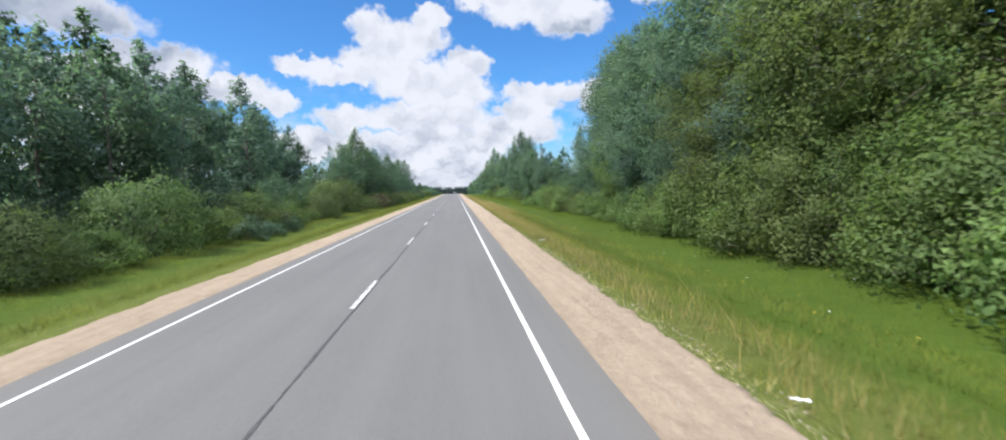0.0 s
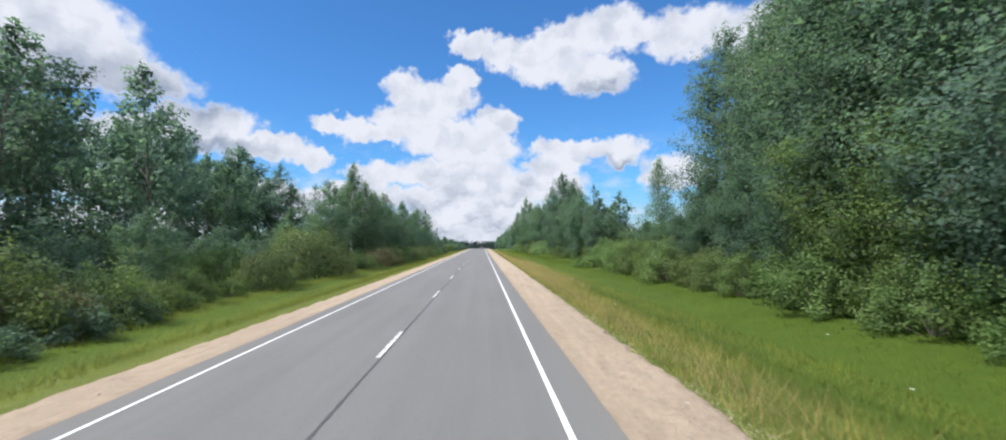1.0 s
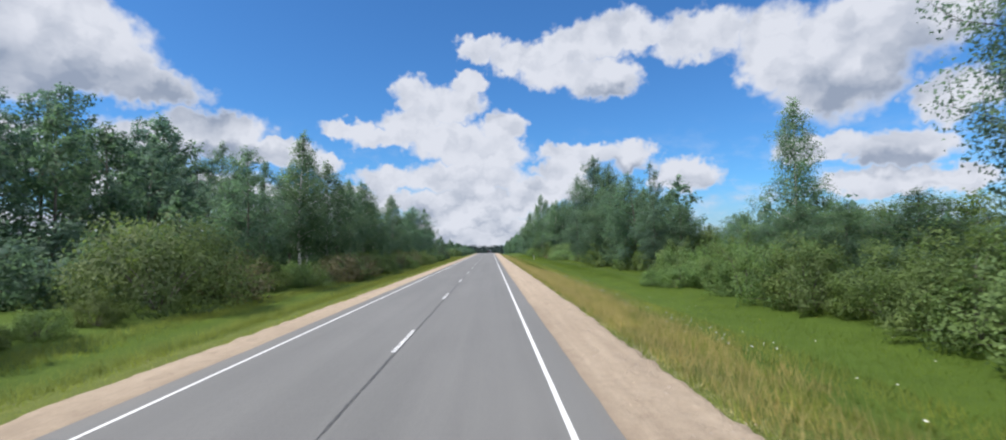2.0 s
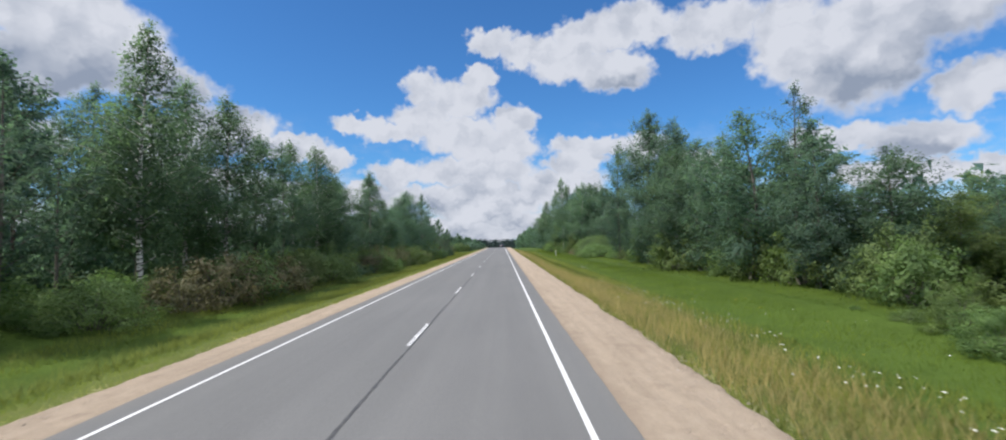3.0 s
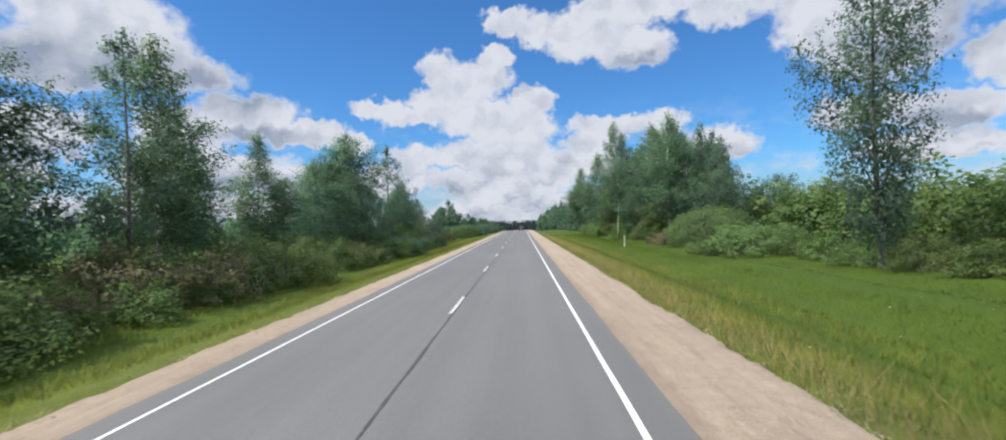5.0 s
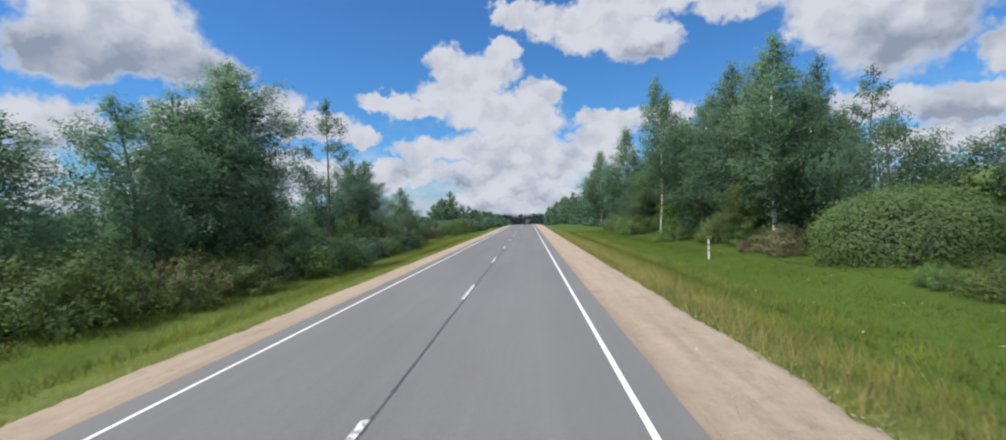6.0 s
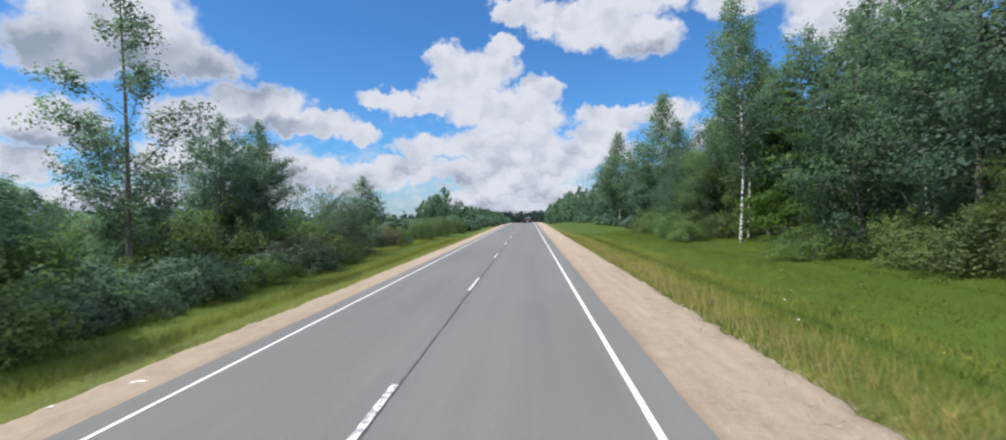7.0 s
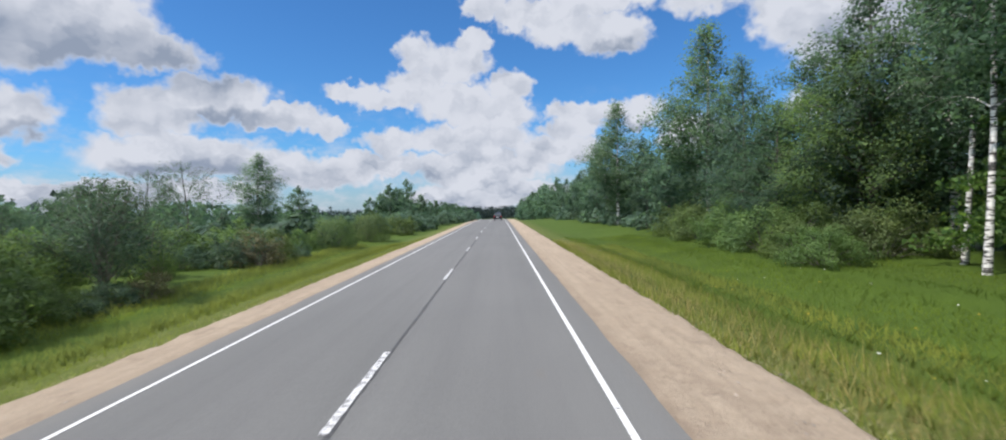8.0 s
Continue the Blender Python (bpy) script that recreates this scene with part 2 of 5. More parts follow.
def sand_material():
    m, nt, p = material("sand")
    v = coords(nt)
    big = noise_of(nt, coords(nt, (0.8, 0.22, 1)), 1.0, 5, 0.6)
    mid = noise_of(nt, v, 3.5, 5, 0.65)
    peb = noise_of(nt, v, 38, 3, 0.7)
    col = ramp(nt, big, [(0.3, (0.210, 0.167, 0.124)), (0.55, (0.280, 0.230, 0.173)), (0.75, (0.330, 0.274, 0.210))])
    ruts = noise_of(nt, coords(nt, (4.5, 0.16, 1)), 1.0, 4, 0.6)
    crust = noise_of(nt, coords(nt, (1.0, 0.6, 1)), 1.7, 6, 0.7)
    col = mixed(nt, 0.45, col, ramp(nt, mid, [(0.32, (0.185, 0.140, 0.10)), (0.7, (0.356, 0.298, 0.230))]))
    col = mixed(nt, 0.30, col, ramp(nt, ruts, [(0.35, (0.17, 0.13, 0.10)), (0.65, (0.37, 0.30, 0.23))]))
    col = mixed(nt, ramp(nt, crust, [(0.56, (0, 0, 0)), (0.66, (0.55, 0.55, 0.55))]), col, (0.165, 0.125, 0.095))
    col = mixed(nt, 0.30, col, ramp(nt, peb, [(0.3, (0.14, 0.115, 0.09)), (0.7, (0.42, 0.35, 0.28))]))
    sep = nt.nodes.new("ShaderNodeSeparateXYZ")
    nt.links.new(v, sep.inputs[0])
    off, out, ragged = (nt.nodes.new("ShaderNodeMath") for i in range(3))
    off.operation, off.inputs[1].default_value = "SUBTRACT", 0.17
    nt.links.new(sep.outputs[0], off.inputs[0])
    out.operation = "ABSOLUTE"
    nt.links.new(off.outputs[0], out.inputs[0])
    ragged.operation, ragged.inputs[1].default_value = "MULTIPLY_ADD", 1.0
    nt.links.new(noise_of(nt, coords(nt, (1.2, 0.5, 1)), 1.6, 6, 0.7), ragged.inputs[0])
    nt.links.new(out.outputs[0], ragged.inputs[2])
    soil = node(nt, "ShaderNodeMapRange", From_Min=3.98, From_Max=4.45, To_Min=0.6, To_Max=0.0)
    nt.links.new(ragged.outputs[0], soil.inputs[0])
    col = mixed(nt, soil.outputs[0], col, (0.165, 0.128, 0.098))
    col = mixed(nt, 1.0, col, (1.12, 1.10, 1.08), "MULTIPLY")
    nt.links.new(col, p.inputs["Base Color"])
    p.inputs["Roughness"].default_value = 0.95
    p.inputs["Specular IOR Level"].default_value = 0.2
    bump(nt, p, mixed(nt, 0.5, mid, mixed(nt, 0.4, peb, crust)), 1.0, 0.11)
    return m


def ground_material():
    m, nt, p = material("meadow")
    v = coords(nt)
    big = noise_of(nt, v, 0.18, 5, 0.6)
    mid = noise_of(nt, v, 1.6, 5, 0.65)
    fine = noise_of(nt, v, 16, 3, 0.7)
    lush = ramp(nt, big, [(0.3, (0.030, 0.054, 0.005)), (0.6, (0.047, 0.080, 0.007)), (0.8, (0.072, 0.096, 0.013))])
    lush = mixed(nt, 0.4, lush, ramp(nt, mid, [(0.35, (0.026, 0.056, 0.006)), (0.7, (0.062, 0.108, 0.012))]))
    dry = ramp(nt, mid, [(0.3, (0.066, 0.084, 0.016)), (0.55, (0.098, 0.112, 0.028)), (0.75, (0.140, 0.130, 0.055))])
    sep = nt.nodes.new("ShaderNodeSeparateXYZ")
    nt.links.new(v, sep.inputs[0])
    far = nt.nodes.new("ShaderNodeMath")
    far.operation = "ABSOLUTE"
    nt.links.new(sep.outputs[0], far.inputs[0])
    wav = nt.nodes.new("ShaderNodeMath")
    wav.operation, wav.inputs[1].default_value = "MULTIPLY_ADD", 5.0
    nt.links.new(noise_of(nt, v, 0.35, 4), wav.inputs[0])
    nt.links.new(far.outputs[0], wav.inputs[2])
    edge = node(nt, "ShaderNodeMapRange", From_Min=8.8, From_Max=11.6)
    nt.links.new(wav.outputs[0], edge.inputs[0])
    col = mixed(nt, edge.outputs[0], dry, lush)
    col = mixed(nt, 0.3, col, ramp(nt, fine, [(0.3, (0.024, 0.044, 0.007)), (0.7, (0.095, 0.130, 0.024))]))
    nt.links.new(col, p.inputs["Base Color"])
    p.inputs["Roughness"].default_value = 0.9
    p.inputs["Specular IOR Level"].default_value = 0.15
    bump(nt, p, mixed(nt, 0.5, mid, fine), 0.7, 0.06)
    return m


def leaf_material(name, dark, light, through=0.35, rough=0.5):
    m, nt, p = material(name)
    geo, info = nt.nodes.new("ShaderNodeNewGeometry"), nt.nodes.new("ShaderNodeObjectInfo")
    col = ramp(nt, geo.outputs["Random Per Island"], [(0.0, dark), (1.0, light)])
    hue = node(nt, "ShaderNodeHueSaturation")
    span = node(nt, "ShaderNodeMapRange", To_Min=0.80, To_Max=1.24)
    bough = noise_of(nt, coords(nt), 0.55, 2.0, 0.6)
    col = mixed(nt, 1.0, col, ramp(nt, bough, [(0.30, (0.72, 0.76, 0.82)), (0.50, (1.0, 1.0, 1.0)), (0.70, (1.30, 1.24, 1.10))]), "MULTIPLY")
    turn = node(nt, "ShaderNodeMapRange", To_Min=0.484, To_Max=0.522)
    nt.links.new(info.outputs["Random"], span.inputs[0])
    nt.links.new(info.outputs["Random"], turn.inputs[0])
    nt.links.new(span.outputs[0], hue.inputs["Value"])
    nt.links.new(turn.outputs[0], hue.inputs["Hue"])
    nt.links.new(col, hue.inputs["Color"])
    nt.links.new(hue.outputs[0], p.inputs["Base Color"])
    p.inputs["Roughness"].default_value = rough
    p.inputs["Specular IOR Level"].default_value = 0.22
    tr, mx = nt.nodes.new("ShaderNodeBsdfTranslucent"), nt.nodes.new("ShaderNodeMixShader")
    mx.inputs[0].default_value = through
    nt.links.new(mixed(nt, 1.0, hue.outputs[0], (1.12, 1.2, 0.85), "MULTIPLY"), tr.inputs[0])
    out = nt.nodes["Material Output"]
    nt.links.new(p.outputs[0], mx.inputs[1])
    nt.links.new(tr.outputs[0], mx.inputs[2])
    nt.links.new(mx.outputs[0], out.inputs[0])
    return m


def bark_material(name, low, high, scale=6.0, rough=0.9):
    m, nt, p = material(name)
    g = noise_of(nt, coords(nt, (1, 1, 0.25)), scale, 6, 0.65)
    nt.links.new(ramp(nt, g, [(0.35, low), (0.7, high)]), p.inputs["Base Color"])
    p.inputs["Roughness"].default_value = rough
    bump(nt, p, g, 0.7, 0.03)
    return m


def birch_bark_material():
    m, nt, p = material("birch_bark")
    scars = noise_of(nt, coords(nt, (1.5, 1.5, 7.0)), 1.6, 5, 0.6)
    plates = noise_of(nt, coords(nt, (2.2, 2.2, 1.2)), 1.5, 4, 0.6)
    col = ramp(nt, scars, [(0.45, (0.03, 0.028, 0.025)), (0.51, (0.52, 0.50, 0.47)), (0.75, (0.70, 0.69, 0.66))])
    nt.links.new(mixed(nt, ramp(nt, plates, [(0.62, (0, 0, 0)), (0.68, (1, 1, 1))]), col, (0.05, 0.045, 0.04)), p.inputs["Base Color"])
    p.inputs["Roughness"].default_value = 0.7
    return m


def plain_material(name, colour, rough=0.5, metal=0.0, spread=0.15):
    m, nt, p = material(name)
    g = noise_of(nt, coords(nt), 12, 4)
    nt.links.new(mixed(nt, spread, colour, ramp(nt, g, [(0.3, tuple(c * 0.5 for c in colour)), (0.7, tuple(min(1, c * 1.3) for c in colour))])), p.inputs["Base Color"])
    p.inputs["Roughness"].default_value, p.inputs["Metallic"].default_value = rough, metal
    return m


ASPHALT, SAND, MEADOW, TAR = asphalt_material(), sand_material(), ground_material(), tar_material()
EDGE_PAINT, DASH_PAINT = paint_material("edge_line_paint", 0.34), paint_material("dash_paint", 0.47)
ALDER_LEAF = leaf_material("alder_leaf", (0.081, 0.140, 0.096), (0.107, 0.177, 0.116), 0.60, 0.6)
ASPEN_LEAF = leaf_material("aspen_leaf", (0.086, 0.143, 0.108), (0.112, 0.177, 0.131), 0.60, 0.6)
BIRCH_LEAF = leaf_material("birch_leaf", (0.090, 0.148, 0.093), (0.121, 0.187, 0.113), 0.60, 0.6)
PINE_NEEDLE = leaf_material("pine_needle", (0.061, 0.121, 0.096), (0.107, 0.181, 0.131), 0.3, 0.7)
# dark blue-green: distance haze over the skyline woods is put into this colour
FAR_NEEDLE = leaf_material("hazed_conifer_needle", (0.022, 0.040, 0.040), (0.042, 0.066, 0.062), 0.2, 0.8)
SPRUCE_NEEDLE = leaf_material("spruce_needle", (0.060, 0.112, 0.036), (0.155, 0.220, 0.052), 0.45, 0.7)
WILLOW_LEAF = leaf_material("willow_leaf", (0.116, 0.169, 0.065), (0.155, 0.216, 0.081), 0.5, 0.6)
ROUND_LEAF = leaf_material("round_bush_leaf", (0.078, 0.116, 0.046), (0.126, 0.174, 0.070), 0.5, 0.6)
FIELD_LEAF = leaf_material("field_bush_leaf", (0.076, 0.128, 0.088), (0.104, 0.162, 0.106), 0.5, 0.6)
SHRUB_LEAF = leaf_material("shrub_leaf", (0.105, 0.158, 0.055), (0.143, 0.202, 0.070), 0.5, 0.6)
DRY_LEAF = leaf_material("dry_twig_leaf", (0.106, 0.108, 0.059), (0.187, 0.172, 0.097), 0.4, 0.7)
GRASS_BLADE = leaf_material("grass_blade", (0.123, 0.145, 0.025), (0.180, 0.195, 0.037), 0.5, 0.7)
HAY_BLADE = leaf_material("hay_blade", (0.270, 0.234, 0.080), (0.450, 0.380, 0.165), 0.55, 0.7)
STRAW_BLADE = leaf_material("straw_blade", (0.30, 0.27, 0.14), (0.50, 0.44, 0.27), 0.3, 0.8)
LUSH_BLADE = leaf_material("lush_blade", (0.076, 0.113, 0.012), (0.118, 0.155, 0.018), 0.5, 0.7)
STONE = leaf_material("gravel_stone", (0.22, 0.185, 0.15), (0.42, 0.37, 0.31), 0.0, 0.9)
GREY_BARK = bark_material("grey_bark", (0.06, 0.052, 0.045), (0.17, 0.155, 0.135))
PINE_BARK = bark_material("pine_bark", (0.05, 0.038, 0.03), (0.14, 0.10, 0.072))
BIRCH_BARK = birch_bark_material()

# ---- helpers for building ----
rng = np.random.default_rng(7)


def mesh_of(name, verts, faces, mat, smooth=False):
    me = bpy.data.meshes.new(name)
    me.from_pydata([tuple(v) for v in verts], [], faces)
    me.materials.append(mat)
    if smooth:
        me.shade_smooth()
    me.update()
    return me


def triangles_mesh(name, pts, mat):
    """A mesh of loose triangles from an array (n, 3, 3), or from such an array and the way that each one faces."""
    pts, facing = pts if isinstance(pts, tuple) else (pts, None)
    n = len(pts)
    me = bpy.data.meshes.new(name)
    me.vertices.add(n * 3)
    me.vertices.foreach_set("co", pts.astype(np.float32).ravel())
    me.loops.add(n * 3)
    me.loops.foreach_set("vertex_index", np.arange(n * 3, dtype=np.int32))
    me.polygons.add(n)
    me.polygons.foreach_set("loop_start", np.arange(0, n * 3, 3, dtype=np.int32))
    me.materials.append(mat)
    me.update(calc_edges=True)
    if facing is not None:
        me.normals_split_custom_set_from_vertices(np.repeat(facing, 3, axis=0).tolist())
    return me


def part(name, data, parent, label=""):
    ob = new(name, data)
    ob.parent = parent
    return tagged(ob, label)


def bm_mesh(name, bm, mat):
    me = bpy.data.meshes.new(name)
    bm.to_mesh(me)
    bm.free()
    me.materials.append(mat)
    return me


def unit(v):
    return v / (np.linalg.norm(v, axis=-1, keepdims=True) + 1e-9)


RIGHT_PROFILE = ([3.0, 3.7, 5.6, 7.0, 8.8, 11.0, 14.0, 18.0, 30.0, 120.0, 1600.0], [-0.12, -0.10, -0.14, -0.34, -0.62, -0.55, -0.34, -0.2, 0.0, 0.2, 0.5])
LEFT_PROFILE = ([3.0, 3.4, 4.8, 6.2, 8.5, 11.0, 15.0, 40.0, 120.0, 1600.0], [-0.12, -0.11, -0.15, -0.45, -0.85, -0.75, -0.5, -0.2, 0.0, 0.5])


def fall(y):
    """The land is level up to 290 m, then sinks gently towards the distant woods."""
    return float(np.interp(y, [290, 330, 400, 700, 1000], [0.0, -0.35, -2.0, -9.0, -9.5]))


def ground_z(x, y):
    base = np.interp(x, *RIGHT_PROFILE) if x > 0 else np.interp(-x, *LEFT_PROFILE)
    amp = min(max((abs(x) - 6.0) / 6.0, 0.0), 1.0) * 0.14
    return fall(y) + float(base + amp * noise.noise(Vector((x * 0.21, y * 0.17, 3.1))))


# ---- ground, road, shoulders ----


def build_ground():
    xs = sorted({*[-1600, -700, -320, -160, -90, -60, -45, 45, 60, 90, 160, 320, 700, 1600], *np.arange(-36, 37, 1.0).tolist(), -4.4, -3.4, 3.7, 5.6})
    ys = [-300, -150, -80, -40] + np.arange(-20, 300, 2.0).tolist() + np.arange(300, 620, 10.0).tolist() + [680, 800, 1000, 1400, 2000, 3000]
    verts = [(x, y, ground_z(x, y)) for y in ys for x in xs]
    w = len(xs)
    faces = [(j * w + i, j * w + i + 1, (j + 1) * w + i + 1, (j + 1) * w + i) for j in range(len(ys) - 1) for i in range(w - 1)]
    tagged(new("ground", mesh_of("ground", verts, faces, MEADOW, True)), "mown and wild green grass verge beside the road", "ground", kind="structure")


ROAD_START, ROAD_END = -60.0, 1200.0


def strip(xs, ys, shape):
    """A sheet of columns and rows; shape(i, x, y) gives each vertex."""
    verts = [shape(i, x, y) for y in ys for i, x in enumerate(xs)]
    w = len(xs)
    faces = [(j * w + i, j * w + i + 1, (j + 1) * w + i + 1, (j + 1) * w + i) for j in range(len(ys) - 1) for i in range(w - 1)]
    return verts, faces


def long_rows(step, near_end=270.0):
    return np.arange(ROAD_START, near_end, step).tolist() + np.arange(near_end, ROAD_END + 1, 15.0).tolist()


def right_edge(y):
    """Where the asphalt ends on the right: a little wider at the start."""
    return 3.88 - 0.15 * min(max((y - 10) / 80, 0), 1)


def build_road():
    xs = [-3.50, -3.48, -3.0, -1.5, 0.0, 1.5, 3.2, 3.73, 3.75]

    def shape(i, x, y):
        side = i in (0, 1, 7, 8)
        wob = 0.04 * noise.noise(Vector((x * 3, y * 0.6, 0))) if side else 0.0
        wob += right_edge(y) - 3.73 if i > 6 else 0.0
        return (x + wob, y, fall(y) + (-0.14 if i in (0, 8) else 0.012 - 0.004 * abs(x)))
    road = tagged(new("road", mesh_of("road", *strip(xs, long_rows(0.75), shape), ASPHALT)), "worn grey asphalt two-lane country road", "road", kind="structure")
    for x, half in ((-2.99, 0.036), (3.18, 0.043)):
        v, f = strip([x - half, x + half], long_rows(1.0),
                     lambda i, a, y: (a + 0.008 * noise.noise(Vector((a * 5, y * 0.9, 2))), y, fall(y) + 0.018 - 0.004 * abs(a)))
        part("edge_line", mesh_of("edge_line", v, f, EDGE_PAINT), road, "solid white painted edge line")
    # tar-sealed middle joint
    def joint(i, a, y):
        sway = 0.03 * noise.noise(Vector((0, y * 0.35, 8)))
        wide = 0.85 + 0.7 * noise.noise(Vector((3, y * 0.45, 4))) + 0.8 * noise.noise(Vector((a * 9, y * 5.3, 4)))
        return (0.05 + sway + (a - 0.05) * max(wide, 0.2), y, fall(y) + 0.0165)
    v, f = strip([0.020, 0.080], long_rows(0.15), joint)
    part("middle_joint", mesh_of("middle_joint", v, f, TAR), road, "dark tar-sealed joint along the middle")
    # centre dashes, 3 m long every 12 m
    rows = np.linspace(0, 3.15, 16).tolist()
    v, f = strip([-0.052, 0.052], rows, lambda i, a, y: (a + 0.012 * noise.noise(Vector((a * 40, y * 5, 1))), y, 0.021))
    dash = mesh_of("dash", v, f, DASH_PAINT)
    for k in range(-3, 32):
        d = part("dash", dash, road)
        d.location = (-0.01, 12.0 * k, fall(12.0 * k))


def build_shoulders():
    def right(i, x, y):
        far = 0.16 * noise.noise(Vector((1, y * 0.25, 5))) + 0.11 * noise.noise(Vector((4, y * 1.7, 6))) + 0.10 * noise.noise(Vector((2, y * 4.1, 6)))
        k = i / 17.0
        xx = right_edge(y) - 0.02 + (1.56 + 0.46 * min(max((y - 10) / 80, 0), 1) + far) * k
        return (xx, y, fall(y) - 0.030 - 0.05 * k * k - (0.10 if i == 17 else 0) + 0.030 * noise.noise(Vector((xx * 2.6, y * 1.3, 3)))
                + 0.045 * max(0.0, noise.noise(Vector((xx * 5.5, y * 3.2, 8)))) * math.exp(-((k - 0.32) / 0.22) ** 2) + 0.035 * max(0.0, noise.noise(Vector((xx * 4.5, y * 4.0, 2)))) * k ** 4 * (i < 17))

    def left(i, x, y):
        far = 0.12 * noise.noise(Vector((9, y * 0.25, 5))) + 0.09 * noise.noise(Vector((7, y * 1.3, 6))) + 0.06 * noise.noise(Vector((3, y * 4.1, 6)))
        k = i / 8.0
        xx = -3.46 - (1.49 - 0.19 * min(max((y - 10) / 80, 0), 1) + far) * k
        return (xx, y, fall(y) - 0.030 - 0.05 * k * k - (0.10 if i == 8 else 0) + 0.030 * noise.noise(Vector((xx * 2.6, y * 1.3, 3))))
    fine = long_rows(0.2)
    tagged(new("shoulder_right", mesh_of("shoulder_right", *strip(range(18), fine, right), SAND, True)), "pale sandy gravel road shoulder", "road shoulder", kind="structure")
    v, f = strip(range(9), fine, left)
    tagged(new("shoulder_left", mesh_of("shoulder_left", v, [q[::-1] for q in f], SAND, True)), "narrow pale sandy gravel road shoulder", "road shoulder", kind="structure")


build_ground()
build_road()
build_shoulders()



def build_gravel(name, label, lo, hi, count, seed):
    """Loose stones on the shoulder, most of them towards its grassy edge."""
    r = np.random.default_rng(seed)
    shape = np.array([(1, 0, 0), (-0.4, 0.8, 0), (-0.5, -0.8, 0.05), (0.1, 0.05, 0.7)])
    tris = []
    for n in range(count):
        k = r.random() ** 0.55
        x, y = lo + (hi - lo) * k, 4 + 190 * r.random()
        if noise.noise(Vector((x * 0.8, y * 0.6, seed))) < -0.1:
            continue
        a, size = r.random() * 6.283, 0.008 + 0.022 * r.random() ** 2
        c, d = math.cos(a), math.sin(a)
        p = shape * size * (1 + 0.35 * r.normal(size=(4, 1)))
        p = np.stack([p[:, 0] * c - p[:, 1] * d + x, p[:, 0] * d + p[:, 1] * c + y, p[:, 2] - 0.030 - 0.05 * k * k + 0.008], 1)
        tris += [p[[0, 1, 3]], p[[1, 2, 3]], p[[2, 0, 3]]]
    tagged(new(name, triangles_mesh(name, np.array(tris), STONE)), label, "gravel", kind="stuff")


build_gravel("gravel", "pale loose stones on the sandy shoulder", 4.1, 5.75, 9000, 12)
build_gravel("gravel", "pale loose stones on the narrow shoulder", -3.6, -4.6, 4000, 13)

# ---- trees and shrubs ----


def tube(path, radii, sides=7):
    """A tapered tube along a path, closed at its tip."""
    path, verts, faces = [Vector(p) for p in path], [], []
    for k, (p, r) in enumerate(zip(path, radii)):
        d = (path[min(k + 1, len(path) - 1)] - path[max(k - 1, 0)]).normalized()
        a = d.orthogonal().normalized()
        b = d.cross(a)
        for s in range(sides):
            w = 2 * math.pi * s / sides
            verts.append(p + a * r * math.cos(w) + b * r * math.sin(w))
    for k in range(len(path) - 1):
        for s in range(sides):
            t = (s + 1) % sides
            faces.append((k * sides + s, k * sides + t, (k + 1) * sides + t, (k + 1) * sides + s))
    faces.append(tuple(range(len(path) * sides - 1, (len(path) - 1) * sides - 1, -1)))
    return verts, faces


def joined(tubes):
    verts, faces = [], []
    for v, f in tubes:
        o = len(verts)
        verts += v
        faces += [tuple(i + o for i in q) for q in f]
    return verts, faces


def leaves(r, centres, spread, count, size, droop=0.0, heart=None):
    """Loose leaf triangles in soft clumps: centres (n, 3), spread (n, 3); heart: the point that they face away from."""
    weight = spread.prod(axis=1) ** 0.67
    which = r.choice(len(centres), count, p=weight / weight.sum())
    out = np.clip(r.normal(size=(count, 3)), -1.7, 1.7) * 0.62
    c = centres[which] + out * spread[which]
    away = unit(c - (centres.mean(axis=0) if heart is None else np.array(heart)))
    n = unit(away * 0.55 + unit(out) * 0.45 + unit(r.normal(size=(count, 3))) * 0.75 + np.array([0, 0, 0.3]))
    t = unit(np.cross(n, r.normal(size=(count, 3))) + np.array([0, 0, -droop]))
    b = np.cross(n, t)
    s = size * (0.55 + 0.9 * r.random((count, 1)))
    tri = np.stack([c + t * s * 0.62, c - t * s * 0.38 + b * s * 0.42, c - t * s * 0.38 - b * s * 0.42], 1)
    return tri, unit(n * 0.28 + away * 0.5 + unit(out) * 0.45)


def envelope(kind, k):
    """Crown radius over relative crown height k (0 bottom, 1 top)."""
    k = np.clip(k, 0.0, 1.0)
    if kind == "birch":
        return np.minimum(0.45 + 1.7 * k, 1.0) * (1.0 - np.clip((k - 0.30) / 0.70, 0, 1) ** 1.7 * 0.90)
    if kind == "aspen":
        return np.minimum(0.55 + 1.4 * k, 1.0) * (1.0 - np.clip((k - 0.42) / 0.58, 0, 1) ** 2.0 * 0.88)
    if kind == "pine":
        return 0.55 + 0.45 * np.sin(np.pi * np.clip(0.2 + 0.75 * k, 0, 1))
    if kind == "willow":
        return np.sqrt(np.clip(1 - k ** 2.2, 0.02, 1))
    return np.minimum(0.65 + 1.2 * k, 1.0) * (1.0 - np.clip((k - 0.42) / 0.58, 0, 1) ** 1.9 * 0.88)


